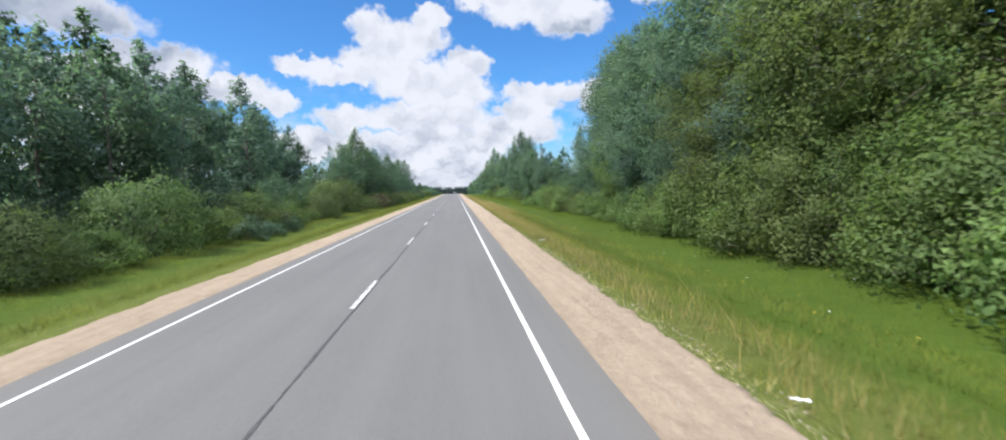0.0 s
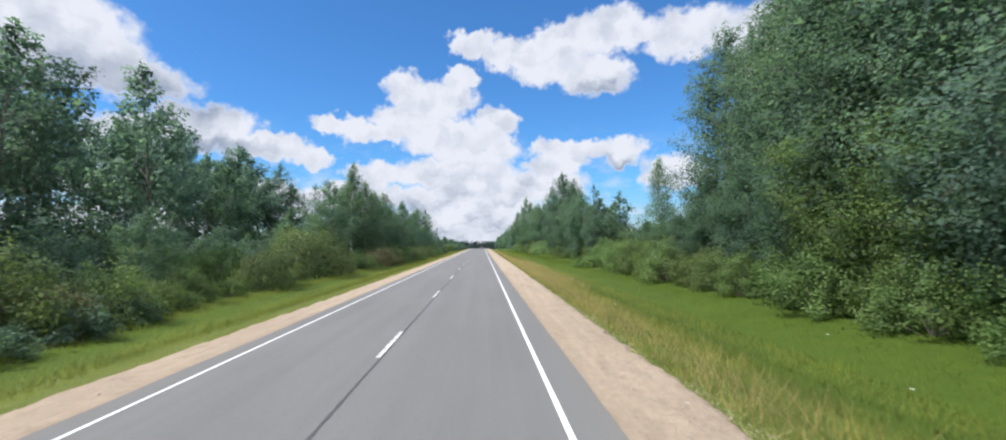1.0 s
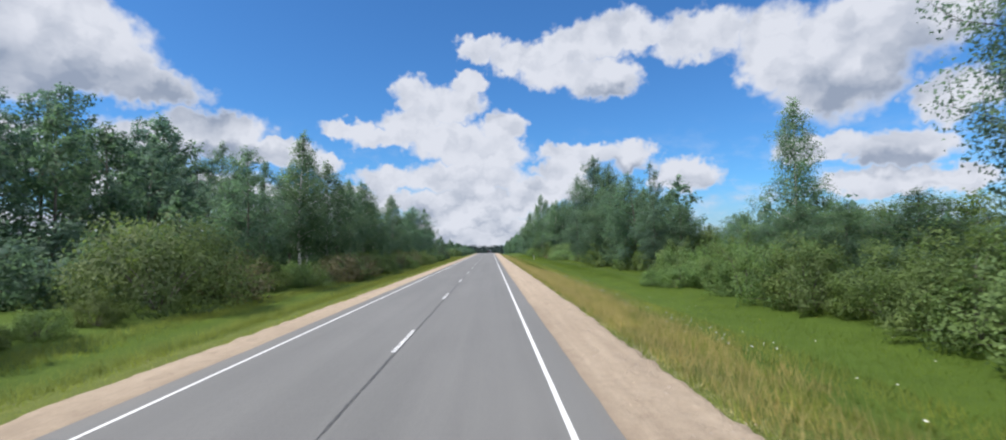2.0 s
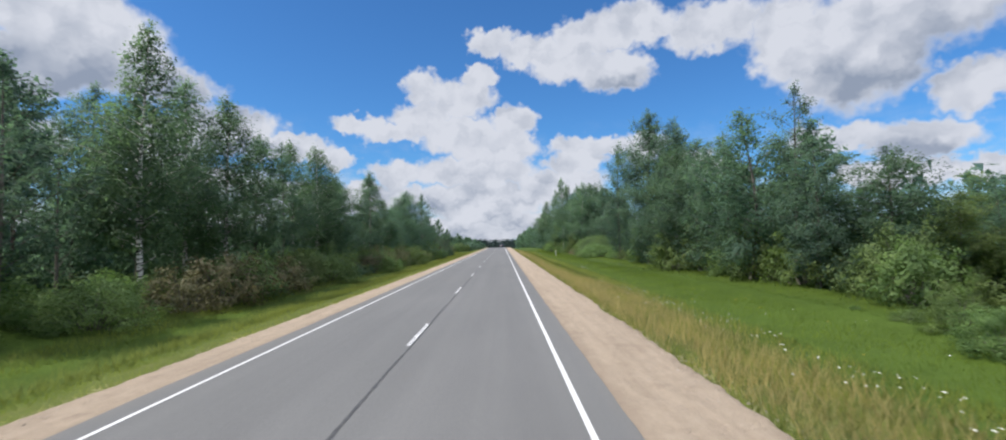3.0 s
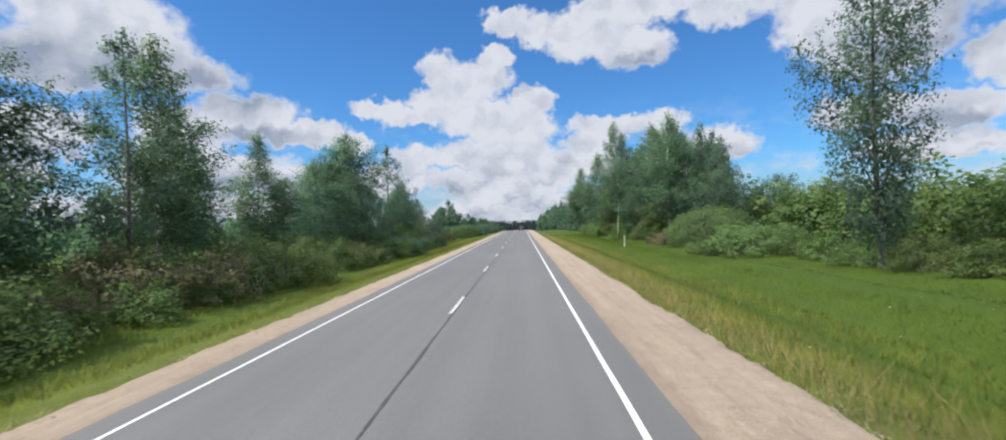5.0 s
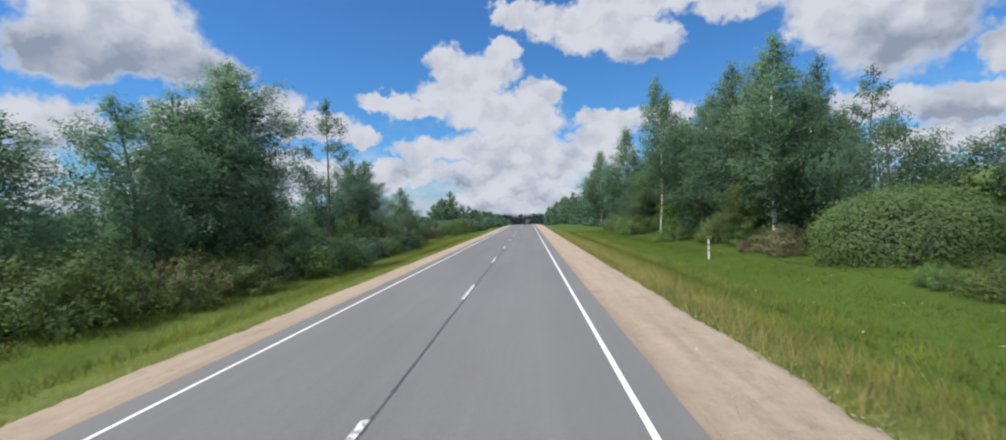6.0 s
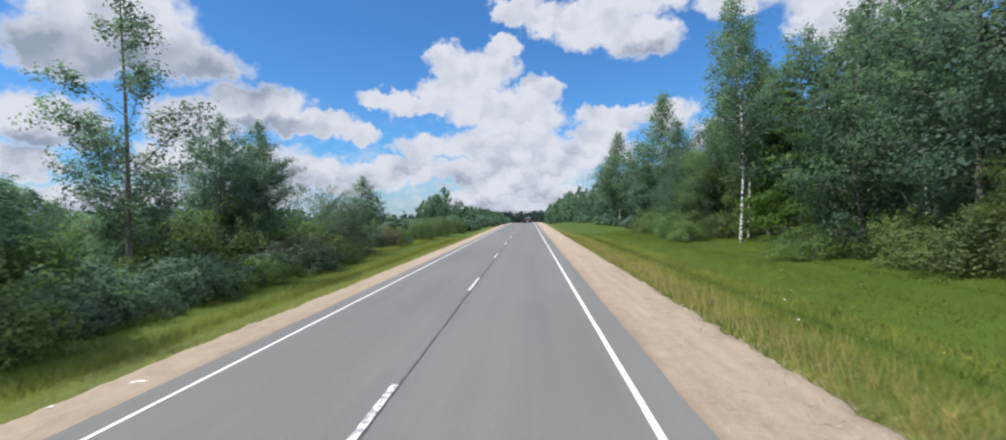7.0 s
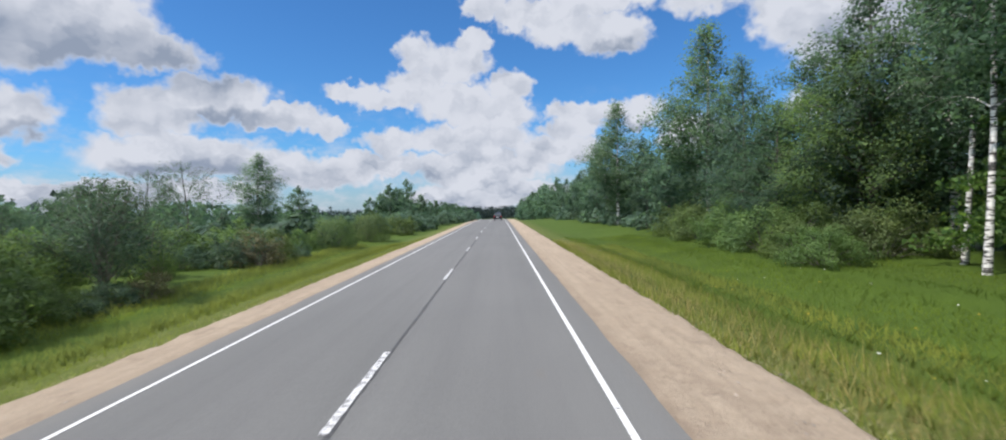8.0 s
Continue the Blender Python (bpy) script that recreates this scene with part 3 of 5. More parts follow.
def sprays(r, starts, ends, wide, count, size, droop, axis_low, axis_high):
    """Leaf triangles strung along twigs, from starts (n, 3) to ends (n, 3); wide (n,): how far they stray from the twig."""
    run = np.linalg.norm(ends - starts, axis=1) * (0.4 + wide / wide.mean())
    which = r.choice(len(starts), count, p=run / run.sum())
    v = r.random((count, 1)) ** 0.8
    off = np.clip(r.normal(size=(count, 3)), -1.8, 1.8) * (wide[which, None] * (1.1 - 0.55 * v))
    off[:, 2] = off[:, 2] * 1.25 - droop * np.abs(off[:, 2])
    c = starts[which] * (1 - v) + ends[which] * v + off
    heart = np.stack([0 * c[:, 0], 0 * c[:, 0], np.clip(c[:, 2] * 0.75 - 0.1 * axis_high, axis_low, axis_high * 0.75)], 1)
    away = unit(c - heart)
    local = unit(off + (c - starts[which]) * 0.15)
    n = unit(away * 0.45 + local * 0.45 + unit(r.normal(size=(count, 3))) * 0.8 + np.array([0, 0, 0.3]))
    n *= np.where((n * away).sum(axis=1, keepdims=True) < 0, -1.0, 1.0)
    t = unit(np.cross(n, r.normal(size=(count, 3))) + np.array([0, 0, -droop]))
    b = np.cross(n, t)
    s = size * (0.55 + 0.9 * r.random((count, 1)))
    tri = np.stack([c + t * s * 0.66, c - t * s * 0.40 + b * s * 0.40, c - t * s * 0.40 - b * s * 0.40], 1)
    return tri, unit(n * 0.30 + away * 0.42 + local * 0.55)


def tree(name, kind, seed, height, width, foot, boughs, count, size, leaf, bark, label, category, stray=0.030, thick=0.012, rise=0.45, droop=0.0, stems=1, core=0.0, gaps=0.0):
    """Trunk, boughs and twigs; the leaves hang in sprays along the twigs, with gaps between the boughs."""
    r = np.random.default_rng(seed)
    top = tagged(new(name), label, category, group="roadside " + category + "s")
    wood, starts, ends, wide = [], [], [], []
    sway = r.normal(size=2) * 0.012 * height
    phase = r.random(3) * 6.283
    lo = foot * height

    def axis(q):
        return np.array([sway[0] * math.sin(q * 4.5), sway[1] * math.sin(q * 3.5), height * q])

    def twig(p, q, w):
        starts.append(p)
        ends.append(q)
        wide.append(w)

    for s in range(stems):
        lean = r.normal(size=2) * (0.10 * height if stems > 1 else 0.004 * height)
        qs = np.linspace(0, 0.97, 9)
        path = [axis(q) + np.array([lean[0] * q, lean[1] * q, -0.25 if q == 0 else 0]) for q in qs]
        wood.append(tube([tuple(p) for p in path], [height * thick * (1.3 if q == 0 else 1) * (1 - 0.95 * q) / stems ** 0.4 + 0.006 for q in qs]))
    for i in range(boughs):
        k = ((i + r.random()) / boughs) ** 0.9
        a = i * 2.39996 + r.normal() * 0.5
        lobe = 1 + 0.16 * math.sin(2 * a + phase[0] + 5 * k) + 0.12 * math.sin(9 * k + phase[1])
        reach = float(envelope(kind, k)) * width / 2 * r.uniform(0.66, 1.15) * lobe
        if r.random() < gaps:
            continue
        z = lo + k * (height - lo) * 0.96
        up = rise * reach * (1.0 - 0.3 * k)
        start = axis(max((z - up * 0.9) / height, 0.05))
        d = np.array([math.cos(a), math.sin(a), 0.0])
        tip = np.array([d[0] * reach, d[1] * reach, z + 0.12 * reach - droop * reach * 0.5]) + axis(z / height) * (1, 1, 0)
        mid = (start + tip) / 2 + np.array([0, 0, 0.10 * reach])
        wood.append(tube([tuple(start), tuple(mid), tuple(tip)], [height * thick * 0.30 * (1.15 - k), height * thick * 0.16, 0.006], 5))
        ahead = unit(tip - start)
        for j in range(5 + int(4 * reach / (width / 2))):
            u = 0.22 + 0.78 * (j + r.random()) / (5 + int(4 * reach / (width / 2)))
            p = start * (1 - u) ** 2 + mid * 2 * u * (1 - u) + tip * u * u
            turn = (1 if j % 2 else -1) * r.uniform(0.35, 1.3)
            c, w = math.cos(turn), math.sin(turn)
            out = np.array([ahead[0] * c - ahead[1] * w, ahead[0] * w + ahead[1] * c, ahead[2] * 0.6 + r.normal() * 0.75 + 0.25 - 1.6 * droop])
            length = (0.50 - 0.22 * u) * reach * r.uniform(0.7, 1.25) + 0.012 * height
            q = p + unit(out) * length
            if u > 0.55:
                wood.append(tube([tuple(p), tuple(q)], [0.012, 0.004], 3))
            twig(p, q, height * stray * r.uniform(0.6, 1.2) * (1.15 - 0.5 * k))
        twig(mid, tip, height * stray * 0.7)
    for q in np.linspace(0.80, 0.97, 9):
        a, p = r.random() * 6.283, axis(q)
        length = height * (0.035 + 0.20 * (1 - q))
        twig(p, p + unit(np.array([math.cos(a) * 0.55, math.sin(a) * 0.55, 1.0 - droop])) * length, height * stray * (1.6 - 1.3 * q))
    twig(axis(0.84), axis(1.0), height * stray * 0.35)
    part("trunk", mesh_of("trunk", *joined(wood), bark, True), top)
    starts, ends, wide = np.array(starts), np.array(ends), np.array(wide)
    crown = sprays(r, starts, ends, wide, count, size, droop, lo + 0.1 * height, height)
    if core:
        inner = np.array([0.6, 0.6, 0.97])
        fill = sprays(r, starts * inner, ends * inner, wide * 1.6, int(count * core), size * 2.0, droop, lo + 0.1 * height, height)
        crown = (np.concatenate([crown[0], fill[0]]), np.concatenate([crown[1], fill[1]]))
    part("crown", triangles_mesh("crown", crown, leaf), top)
    return top


def spruce(seed, height, width, count, size):
    r = np.random.default_rng(seed)
    top = tagged(new("spruce_tree"), "dark green conical spruce with drooping branch tiers", "spruce tree", group="roadside spruces")
    stem = tube([(0, 0, -0.25), (0, 0, height * 0.5), (0, 0, height)], [height * 0.014, height * 0.008, 0.01])
    tiers, limbs, cen, sp = 19, [], [], []
    for k in range(tiers):
        q = k / (tiers - 1)
        z = height * (0.13 + 0.85 * q)
        reach = width / 2 * (1 - q) ** 0.9 + 0.05
        for j in range(int(11 - 5 * q)):
            a = r.random() * 6.283
            ll = reach * r.uniform(0.7, 1.12)
            tip = np.array([math.cos(a) * ll, math.sin(a) * ll, z - ll * 0.28])
            limbs.append(tube([(0, 0, z), tuple(tip * (0.5, 0.5, 1) + (0, 0, ll * 0.1)), tuple(tip)], [0.03, 0.02, 0.006], 4))
            for u in (0.35, 0.6, 0.85, 1.0):
                cen.append([tip[0] * u, tip[1] * u, z - ll * 0.28 * u * u])
                sp.append([0.20 * ll + 0.05, 0.20 * ll + 0.05, 0.07 + 0.05 * ll])
    part("trunk", mesh_of("trunk", *joined([stem] + limbs), PINE_BARK, True), top)
    part("crown", triangles_mesh("crown", leaves(r, np.array(cen), np.array(sp), count, size, 0.5, (0, 0, height * 0.4)), SPRUCE_NEEDLE), top)
    return top


def shrub(name, seed, height, width, count, size, leaf, label, category, limbs=34, ragged=0.2, stray=0.085):
    """Many stems fan out from the foot; leaf sprays cover their upper parts and side twigs."""
    r = np.random.default_rng(seed)
    top = tagged(new(name), label, category, group="roadside " + category + "es")
    wood, starts, ends, wide = [], [], [], []
    span = (width + height) * 0.5
    for i in range(limbs):
        a = i * 2.39996 + r.normal() * 0.3
        e = math.asin(min(0.04 + 0.96 * (i + 0.5) / limbs, 1.0)) * r.uniform(0.85, 1.0)
        lobe = 1 + 0.12 * math.sin(3 * a + seed) + ragged * r.normal() * 0.5
        tip = np.array([math.cos(a) * math.cos(e) * width / 2, math.sin(a) * math.cos(e) * width / 2, math.sin(e) * height]) * lobe * 0.90
        tip[2] = max(tip[2], 0.08 * height)
        foot = np.array([tip[0] * 0.10, tip[1] * 0.10, -0.15])
        mid = np.array([tip[0] * 0.45, tip[1] * 0.45, tip[2] * 0.62 + 0.04 * height])
        if i % 2 == 0:
            wood.append(tube([tuple(foot), tuple(mid), tuple(tip)], [0.035, 0.022, 0.006], 4))
        g = span * stray * r.uniform(0.65, 1.25)
        starts.append(mid)
        ends.append(tip)
        wide.append(g)
        for j in range(4):
            u = r.uniform(0.35, 0.95)
            p = mid * (1 - u) + tip * u
            q = p + unit(unit(tip - mid) * 0.7 + r.normal(size=3) * 0.55 + np.array([0, 0, 0.25])) * span * 0.17 * r.uniform(0.6, 1.2)
            q[2] = max(q[2], 0.04 * height)
            starts.append(p)
            ends.append(q)
            wide.append(g * 0.8)
    part("stem", mesh_of("stem", *joined(wood), GREY_BARK, True), top)
    part("foliage", triangles_mesh("foliage", sprays(r, np.array(starts), np.array(ends), np.array(wide), count, size, 0.05, 0.0, height), leaf), top)
    return top


def dome(name, seed, height, width, count, size, leaf, label, lumps=0.06, facing=0.7):
    """A closed dome of small leaves over a bundle of stems, softly lobed."""
    r = np.random.default_rng(seed)
    top = tagged(new(name), label, "bush", group="roadside bushes")
    d = unit(r.normal(size=(count, 3)))
    d[:, 2] = np.abs(d[:, 2])
    knobs = unit(r.normal(size=(110, 3)))
    knobs[:, 2] = np.abs(knobs[:, 2])
    near = d @ knobs.T
    lobe = 0.94 + lumps * (1.6 * np.exp((near - 1) / 0.022) * r.uniform(0.4, 1.3, 110)).max(axis=1) + lumps * 0.8 * (np.exp((near[:, :9] - 1) / 0.12)).max(axis=1)
    rad = lobe * (1 - 0.22 * r.random(count) ** 1.6 + 0.05 * r.normal(size=count).clip(-1, 2))
    flat = np.sqrt(d[:, 0] ** 2 + d[:, 1] ** 2)[:, None]
    c = np.concatenate([d[:, :2] / (flat + 1e-6) * flat ** 0.8, d[:, 2:] ** 0.85], 1) * rad[:, None] * np.array([width / 2, width / 2, height * 0.97])
    n = unit(d + unit(r.normal(size=(count, 3))) * 0.75)
    t = unit(np.cross(n, r.normal(size=(count, 3))))
    b = np.cross(n, t)
    s = size * (0.55 + 0.9 * r.random((count, 1)))
    tri = np.stack([c + t * s * 0.66, c - t * s * 0.40 + b * s * 0.40, c - t * s * 0.40 - b * s * 0.40], 1)
    stems = [tube([(0.1 * math.cos(k), 0.1 * math.sin(k), -0.15), (width * 0.2 * math.cos(k), width * 0.2 * math.sin(k), height * 0.45), (width * 0.36 * math.cos(k), width * 0.36 * math.sin(k), height * 0.7)], [0.05, 0.03, 0.01], 4) for k in np.linspace(0, 5.7, 12)]
    part("stem", mesh_of("stem", *joined(stems), GREY_BARK, True), top)
    part("foliage", triangles_mesh("foliage", (tri, unit(n * (1.15 - facing) + d * facing)), leaf), top)
    return top


PROTOS = {
    "alder": [tree("alder_tree", "alder", 11 + i, 12, 6.8, 0.06, 42, 17000, 0.120, ALDER_LEAF, GREY_BARK, "dense dark green alder tree behind the verge", "alder tree", 0.033, core=0.07) for i in range(4)],
    "aspen": [tree("aspen_tree", "aspen", 31 + i, 15, 6.0, 0.08, 48, 18000, 0.120, ASPEN_LEAF, GREY_BARK, "tall grey-green aspen tree at the forest edge", "aspen tree", 0.025, 0.011, 0.7, core=0.08) for i in range(4)],
    "near_alder": [tree("alder_tree", "alder", 311 + i, 12, 6.8, 0.06, 48, 31000, 0.097, ALDER_LEAF, GREY_BARK, "dense dark green alder tree behind the verge", "alder tree", 0.034, core=0.12) for i in range(3)],
    "near_aspen": [tree("aspen_tree", "aspen", 331 + i, 15, 6.0, 0.08, 56, 34000, 0.0945, ASPEN_LEAF, GREY_BARK, "tall grey-green aspen tree at the forest edge", "aspen tree", 0.023, 0.011, 0.7, core=0.16) for i in range(3)],
    "bright_alder": [tree("alder_tree", "alder", 511 + i, 12, 6.6, 0.05, 50, 34000, 0.085, SHRUB_LEAF, GREY_BARK, "bright yellow-green young alder at the forest edge", "alder tree", 0.033, core=0.12) for i in range(2)],
    "alder_mid": [tree("alder_tree", "alder", 211 + i, 12, 6.8, 0.10, 34, 5200, 0.28, ALDER_LEAF, GREY_BARK, "dense dark green alder tree deeper in the wood", "alder tree", 0.034) for i in range(3)],
    "aspen_mid": [tree("aspen_tree", "aspen", 231 + i, 15, 6.0, 0.12, 38, 5600, 0.27, ASPEN_LEAF, GREY_BARK, "tall grey-green aspen tree deeper in the wood", "aspen tree", 0.028, 0.011, 0.7) for i in range(3)],
    "birch": [tree("birch_tree", "birch", 51 + i, 16, 5.4, 0.18, 50, 17000, 0.114, BIRCH_LEAF, BIRCH_BARK, "slender birch tree with white bark and airy crown", "birch tree", 0.026, 0.0095, 0.6, 0.22, core=0.12) for i in range(4)],
    "tall_birch": [tree("birch_tree", "birch", 61 + i, 16, 5.2, 0.30, 40, 14000, 0.130, BIRCH_LEAF, BIRCH_BARK, "tall birch with a bare white trunk and airy crown", "birch tree", 0.024, 0.0062, 0.6, 0.25) for i in range(3)],
    "sparse": [tree("young_aspen_tree", "birch", 71 + i, 12, 4.8, 0.18, 36, 8500, 0.105, ASPEN_LEAF, GREY_BARK, "thin young aspen with a sparse open crown", "aspen tree", 0.020, 0.0085, 0.8, gaps=0.15) for i in range(4)],
    "open_alder": [tree("alder_tree", "alder", 411 + i, 12, 5.6, 0.24, 38, 13000, 0.110, ALDER_LEAF, GREY_BARK, "slim alder with a dark trunk and loose open crown", "alder tree", 0.026, 0.0095, 0.8, core=0.08, gaps=0.08) for i in range(3)],
    "airy": [tree("young_aspen_tree", "willow", 421 + i, 8, 6.6, 0.42, 26, 4200, 0.105, FIELD_LEAF, GREY_BARK, "small tree with a thin see-through round crown", "aspen tree", 0.030, 0.012, 0.9, gaps=0.1) for i in range(2)],
    "thicket": [tree("willow_tree", "willow", 431 + i, 4.6, 4.2, 0.34, 34, 6500, 0.085, FIELD_LEAF, GREY_BARK, "many-stemmed grey willow with bare lower stems", "willow tree", 0.045, 0.011, 0.9, 0, 9) for i in range(2)],
    "pine": [tree("pine_tree", "pine", 81 + i, 17, 6.4, 0.42, 24, 4800, 0.27, PINE_NEEDLE, PINE_BARK, "tall dark pine with a bare lower trunk", "pine tree", 0.026, 0.011, 0.2) for i in range(3)],
    "willow": [tree("willow_tree", "willow", 91 + i, 7, 8.0, 0.04, 54, 17000, 0.125, ALDER_LEAF, GREY_BARK, "broad round willow tree with dark green leaves", "willow tree", 0.055, 0.02, 0.3, 0, 3) for i in range(2)],
    "spruce": [spruce(101 + i, 13, 5.6, 26000, 0.15) for i in range(2)],
    "back": [tree("forest_tree", "aspen" if i % 2 else "alder", 111 + i, 15, 6.6, 0.05, 28, 2400, 0.42, ALDER_LEAF, GREY_BARK, "dark leafy tree standing deeper in the forest", "forest tree", 0.036) for i in range(4)],
    "far_tree": [tree("forest_tree", "aspen" if i % 2 else "alder", 115 + i, 15, 6.8, 0.03, 18, 900, 0.75, ALDER_LEAF, GREY_BARK, "leafy tree along the distant road", "forest tree", 0.040) for i in range(4)],
    "bush": [shrub("willow_bush", 121 + i, 3, 5.0, 9000, 0.098, WILLOW_LEAF, "rounded grey-green willow bush on the verge", "bush", 44, 0.10) for i in range(3)],
    "green_bush": [shrub("leafy_bush", 131 + i, 3.4, 4.2, 11000, 0.086, SHRUB_LEAF, "bright green leafy bush at the forest edge", "bush", 34, 0.30) for i in range(5)],
    "edge_bush": [shrub("leafy_bush", 171 + i, 3.4, 4.2, 3200, 0.165, SHRUB_LEAF, "green leafy bush along the edge of the wood", "bush", 34, 0.30) for i in range(4)],
    "dark_bush": [shrub("dark_bush", 141 + i, 3, 4.4, 3200, 0.160, FIELD_LEAF, "dark green undergrowth bush below the trees", "bush", 30, 0.30) for i in range(3)],
    "dry_bush": [shrub("dry_bush", 151 + i, 2.2, 3.6, 3300, 0.105, DRY_LEAF, "brownish half-dry twiggy bush on the verge", "bush", 40, 0.35, 0.07) for i in range(2)],
    "round_bush": [dome("round_bush", 181 + i, 3.2, 6.0, 22000, 0.095, ROUND_LEAF, "large smooth dome of an olive-green bush", 0.06) for i in range(2)],
    "dome_bush": [dome("willow_bush", 191 + i, 3.2, 6.0, 9000, 0.150, ROUND_LEAF, "rounded olive-green willow bush on the verge", 0.19, 0.42) for i in range(3)],
    "field_bush": [shrub("field_bush", 161 + i, 3, 4.6, 360, 0.48, FIELD_LEAF, "round green bush in the overgrown field", "bush", 24, 0.12) for i in range(4)],
}
HEIGHTS = {"thicket": 4.6, "bright_alder": 12, "airy": 8, "open_alder": 12, "dome_bush": 3.2, "near_alder": 12, "near_aspen": 15, "far_tree": 15, "round_bush": 3.2, "edge_bush": 3.4, "tall_birch": 16, "alder_mid": 12, "aspen_mid": 15, "alder": 12, "aspen": 15, "birch": 16, "sparse": 12, "pine": 17, "willow": 7, "spruce": 13, "back": 15, "bush": 3, "green_bush": 3.4, "dark_bush": 3, "dry_bush": 2.2, "field_bush": 3}


def plant(kind, x, y, top, wide=1.0, pick=None, turn=None):
    """Stand one of a kind on the ground at x, y, so that its tip is at height top."""
    pool = PROTOS[kind]
    i = int(rng.integers(len(pool))) if pick is None else pick % len(pool)
    z = ground_z(x, y)
    s = (top + 0.3 * fall(y) - z) / HEIGHTS[kind]
    w = s ** 0.7 * wide if kind.endswith("bush") else s ** 0.6 * wide * (1.15 if kind in ("alder", "aspen", "birch", "near_alder", "near_aspen", "open_alder", "bright_alder") else 1.0)
    m = Matrix.LocRotScale((x, y, z - 0.05), Euler((0, 0, float(rng.random() * 6.283) if turn is None else turn)), (w, w, s))
    return copy_thing(pool[i], m)


def plant_rows(rows):
    for kind, x, y, top, *wide in rows:
        plant(kind, x, y, top, *(wide or [1.0]))


# right-hand side: single trees that stand out
plant_rows([("near_aspen", 19.8, 61.8, 18.2, 0.95), ("near_aspen", 23.0, 58.8, 19.2), ("near_aspen", 25.5, 56.5, 19.4), ("near_aspen", 19.4, 54, 17.4), ("near_aspen", 22.0, 55.5, 18.0), ("near_aspen", 19.9, 58.0, 16.5, 0.9),
            ("birch", 17.6, 49, 16.5), ("near_aspen", 20.0, 48, 17.5), ("birch", 21, 79.7, 11.6, 0.8), ("alder", 19.5, 95.5, 6.5), ("aspen", 18, 98.5, 7.6)])
plant_rows([("sparse", 18.5, 101, 11), ("alder", 17.5, 104.5, 10.5), ("alder", 18, 109.5, 9.8), ("aspen", 18, 114, 10.6), ("alder", 18, 119, 10.7), ("aspen", 19, 122.5, 13.6),
            ("near_aspen", 18, 128, 16.6, 1.1), ("alder", 19.8, 130.5, 6.4, 0.9), ("aspen", 20, 125.5, 15), ("aspen", 18, 142.3, 15.6, 0.72)])
plant_rows([("willow", 21.0, 169.8, 7.0, 0.9), ("willow", 26.5, 169.5, 6.4, 0.9), ("willow", 29.5, 164, 5.0), ("sparse", 23.0, 174.2, 11.0, 1.1), ("aspen", 23.0, 179.7, 13.5, 0.75), ("alder", 20.2, 176.5, 9.5, 0.9),
            ("birch", 18.5, 177, 14.2, 1.1), ("aspen", 18.5, 184, 14.4), ("alder", 18.5, 190.5, 12.8), ("spruce", 21.0, 203.0, 13.6, 1.25), ("spruce", 27.5, 207, 15, 1.1), ("birch", 25.8, 203.0, 16.5),
            ("aspen", 29.0, 205.0, 16.0), ("aspen", 25.4, 208.5, 17.5), ("tall_birch", 17.3, 203, 18.4), ("tall_birch", 19.0, 205.7, 17.0)])
plant_rows([("bright_alder", 17.6, 180.5, 4.6, 0.9), ("tall_birch", 20.8, 183.5, 14.8), ("tall_birch", 19.6, 188, 14.2), ("aspen", 20, 212, 13.5), ("birch", 22.5, 210, 15.0), ("alder", 18, 216.5, 8.2),
            ("bright_alder", 19.8, 212.5, 10.5), ("alder", 21.5, 219, 11.5), ("aspen", 27, 199, 15.5), ("aspen", 29.5, 194, 15), ("alder", 24.5, 210.5, 12), ("aspen", 18, 221, 12.2, 0.9),
            ("birch", 18, 226.5, 16.6, 1.25), ("alder_mid", 18, 236, 9), ("aspen_mid", 18, 244, 10)])
plant_rows([("birch", 18, 257, 16.8, 1.25), ("aspen_mid", 18, 264, 14), ("alder_mid", 18, 272, 10), ("alder_mid", 19, 281, 9), ("aspen_mid", 18.5, 291, 10), ("alder_mid", 19, 302, 9), ("aspen_mid", 18.5, 313, 9.5), ("alder_mid", 18.5, 326, 9)])
# left-hand side: single trees that stand out
plant_rows([("aspen_mid", -37, 111, 18.8, 1.3), ("pine", -43, 104.6, 19.4), ("pine", -36.5, 84.5, 15.6), ("aspen", -33, 117, 16.8), ("open_alder", -16, 87.5, 10.2), ("sparse", -16.5, 91.5, 9.8, 1.2),
            ("birch", -16, 98.5, 13.9), ("open_alder", -18, 101, 11.0), ("birch", -17.5, 104.5, 13.0), ("birch", -16, 106.5, 12.4)])
plant_rows([("open_alder", -16.0, 111, 10.6), ("sparse", -15.5, 114, 10.6), ("birch", -17.0, 119.5, 12.0), ("birch", -16.5, 124.6, 12.4, 1.2), ("open_alder", -17, 127, 9.8), ("alder", -16.5, 130.5, 9.8),
            ("open_alder", -19, 137, 10.6), ("sparse", -15.2, 140.5, 11.4, 1.2), ("birch", -16, 143.5, 12.4), ("open_alder", -17.5, 147.5, 9.6)])
plant_rows([("alder", -18, 136.5, 10), ("alder", -19, 150, 7), ("birch", -17, 155.5, 9.6), ("alder", -16, 163.5, 8.3), ("alder", -16.5, 158.5, 6.6), ("alder", -16, 168, 8),
            ("near_alder", -16.3, 172.4, 12.4, 1.2), ("near_aspen", -17.2, 174.4, 11.6, 1.0), ("alder", -17.8, 169.5, 10.0), ("alder", -18.5, 172.5, 9.5), ("sparse", -15.4, 185.7, 13.2, 1.2)])
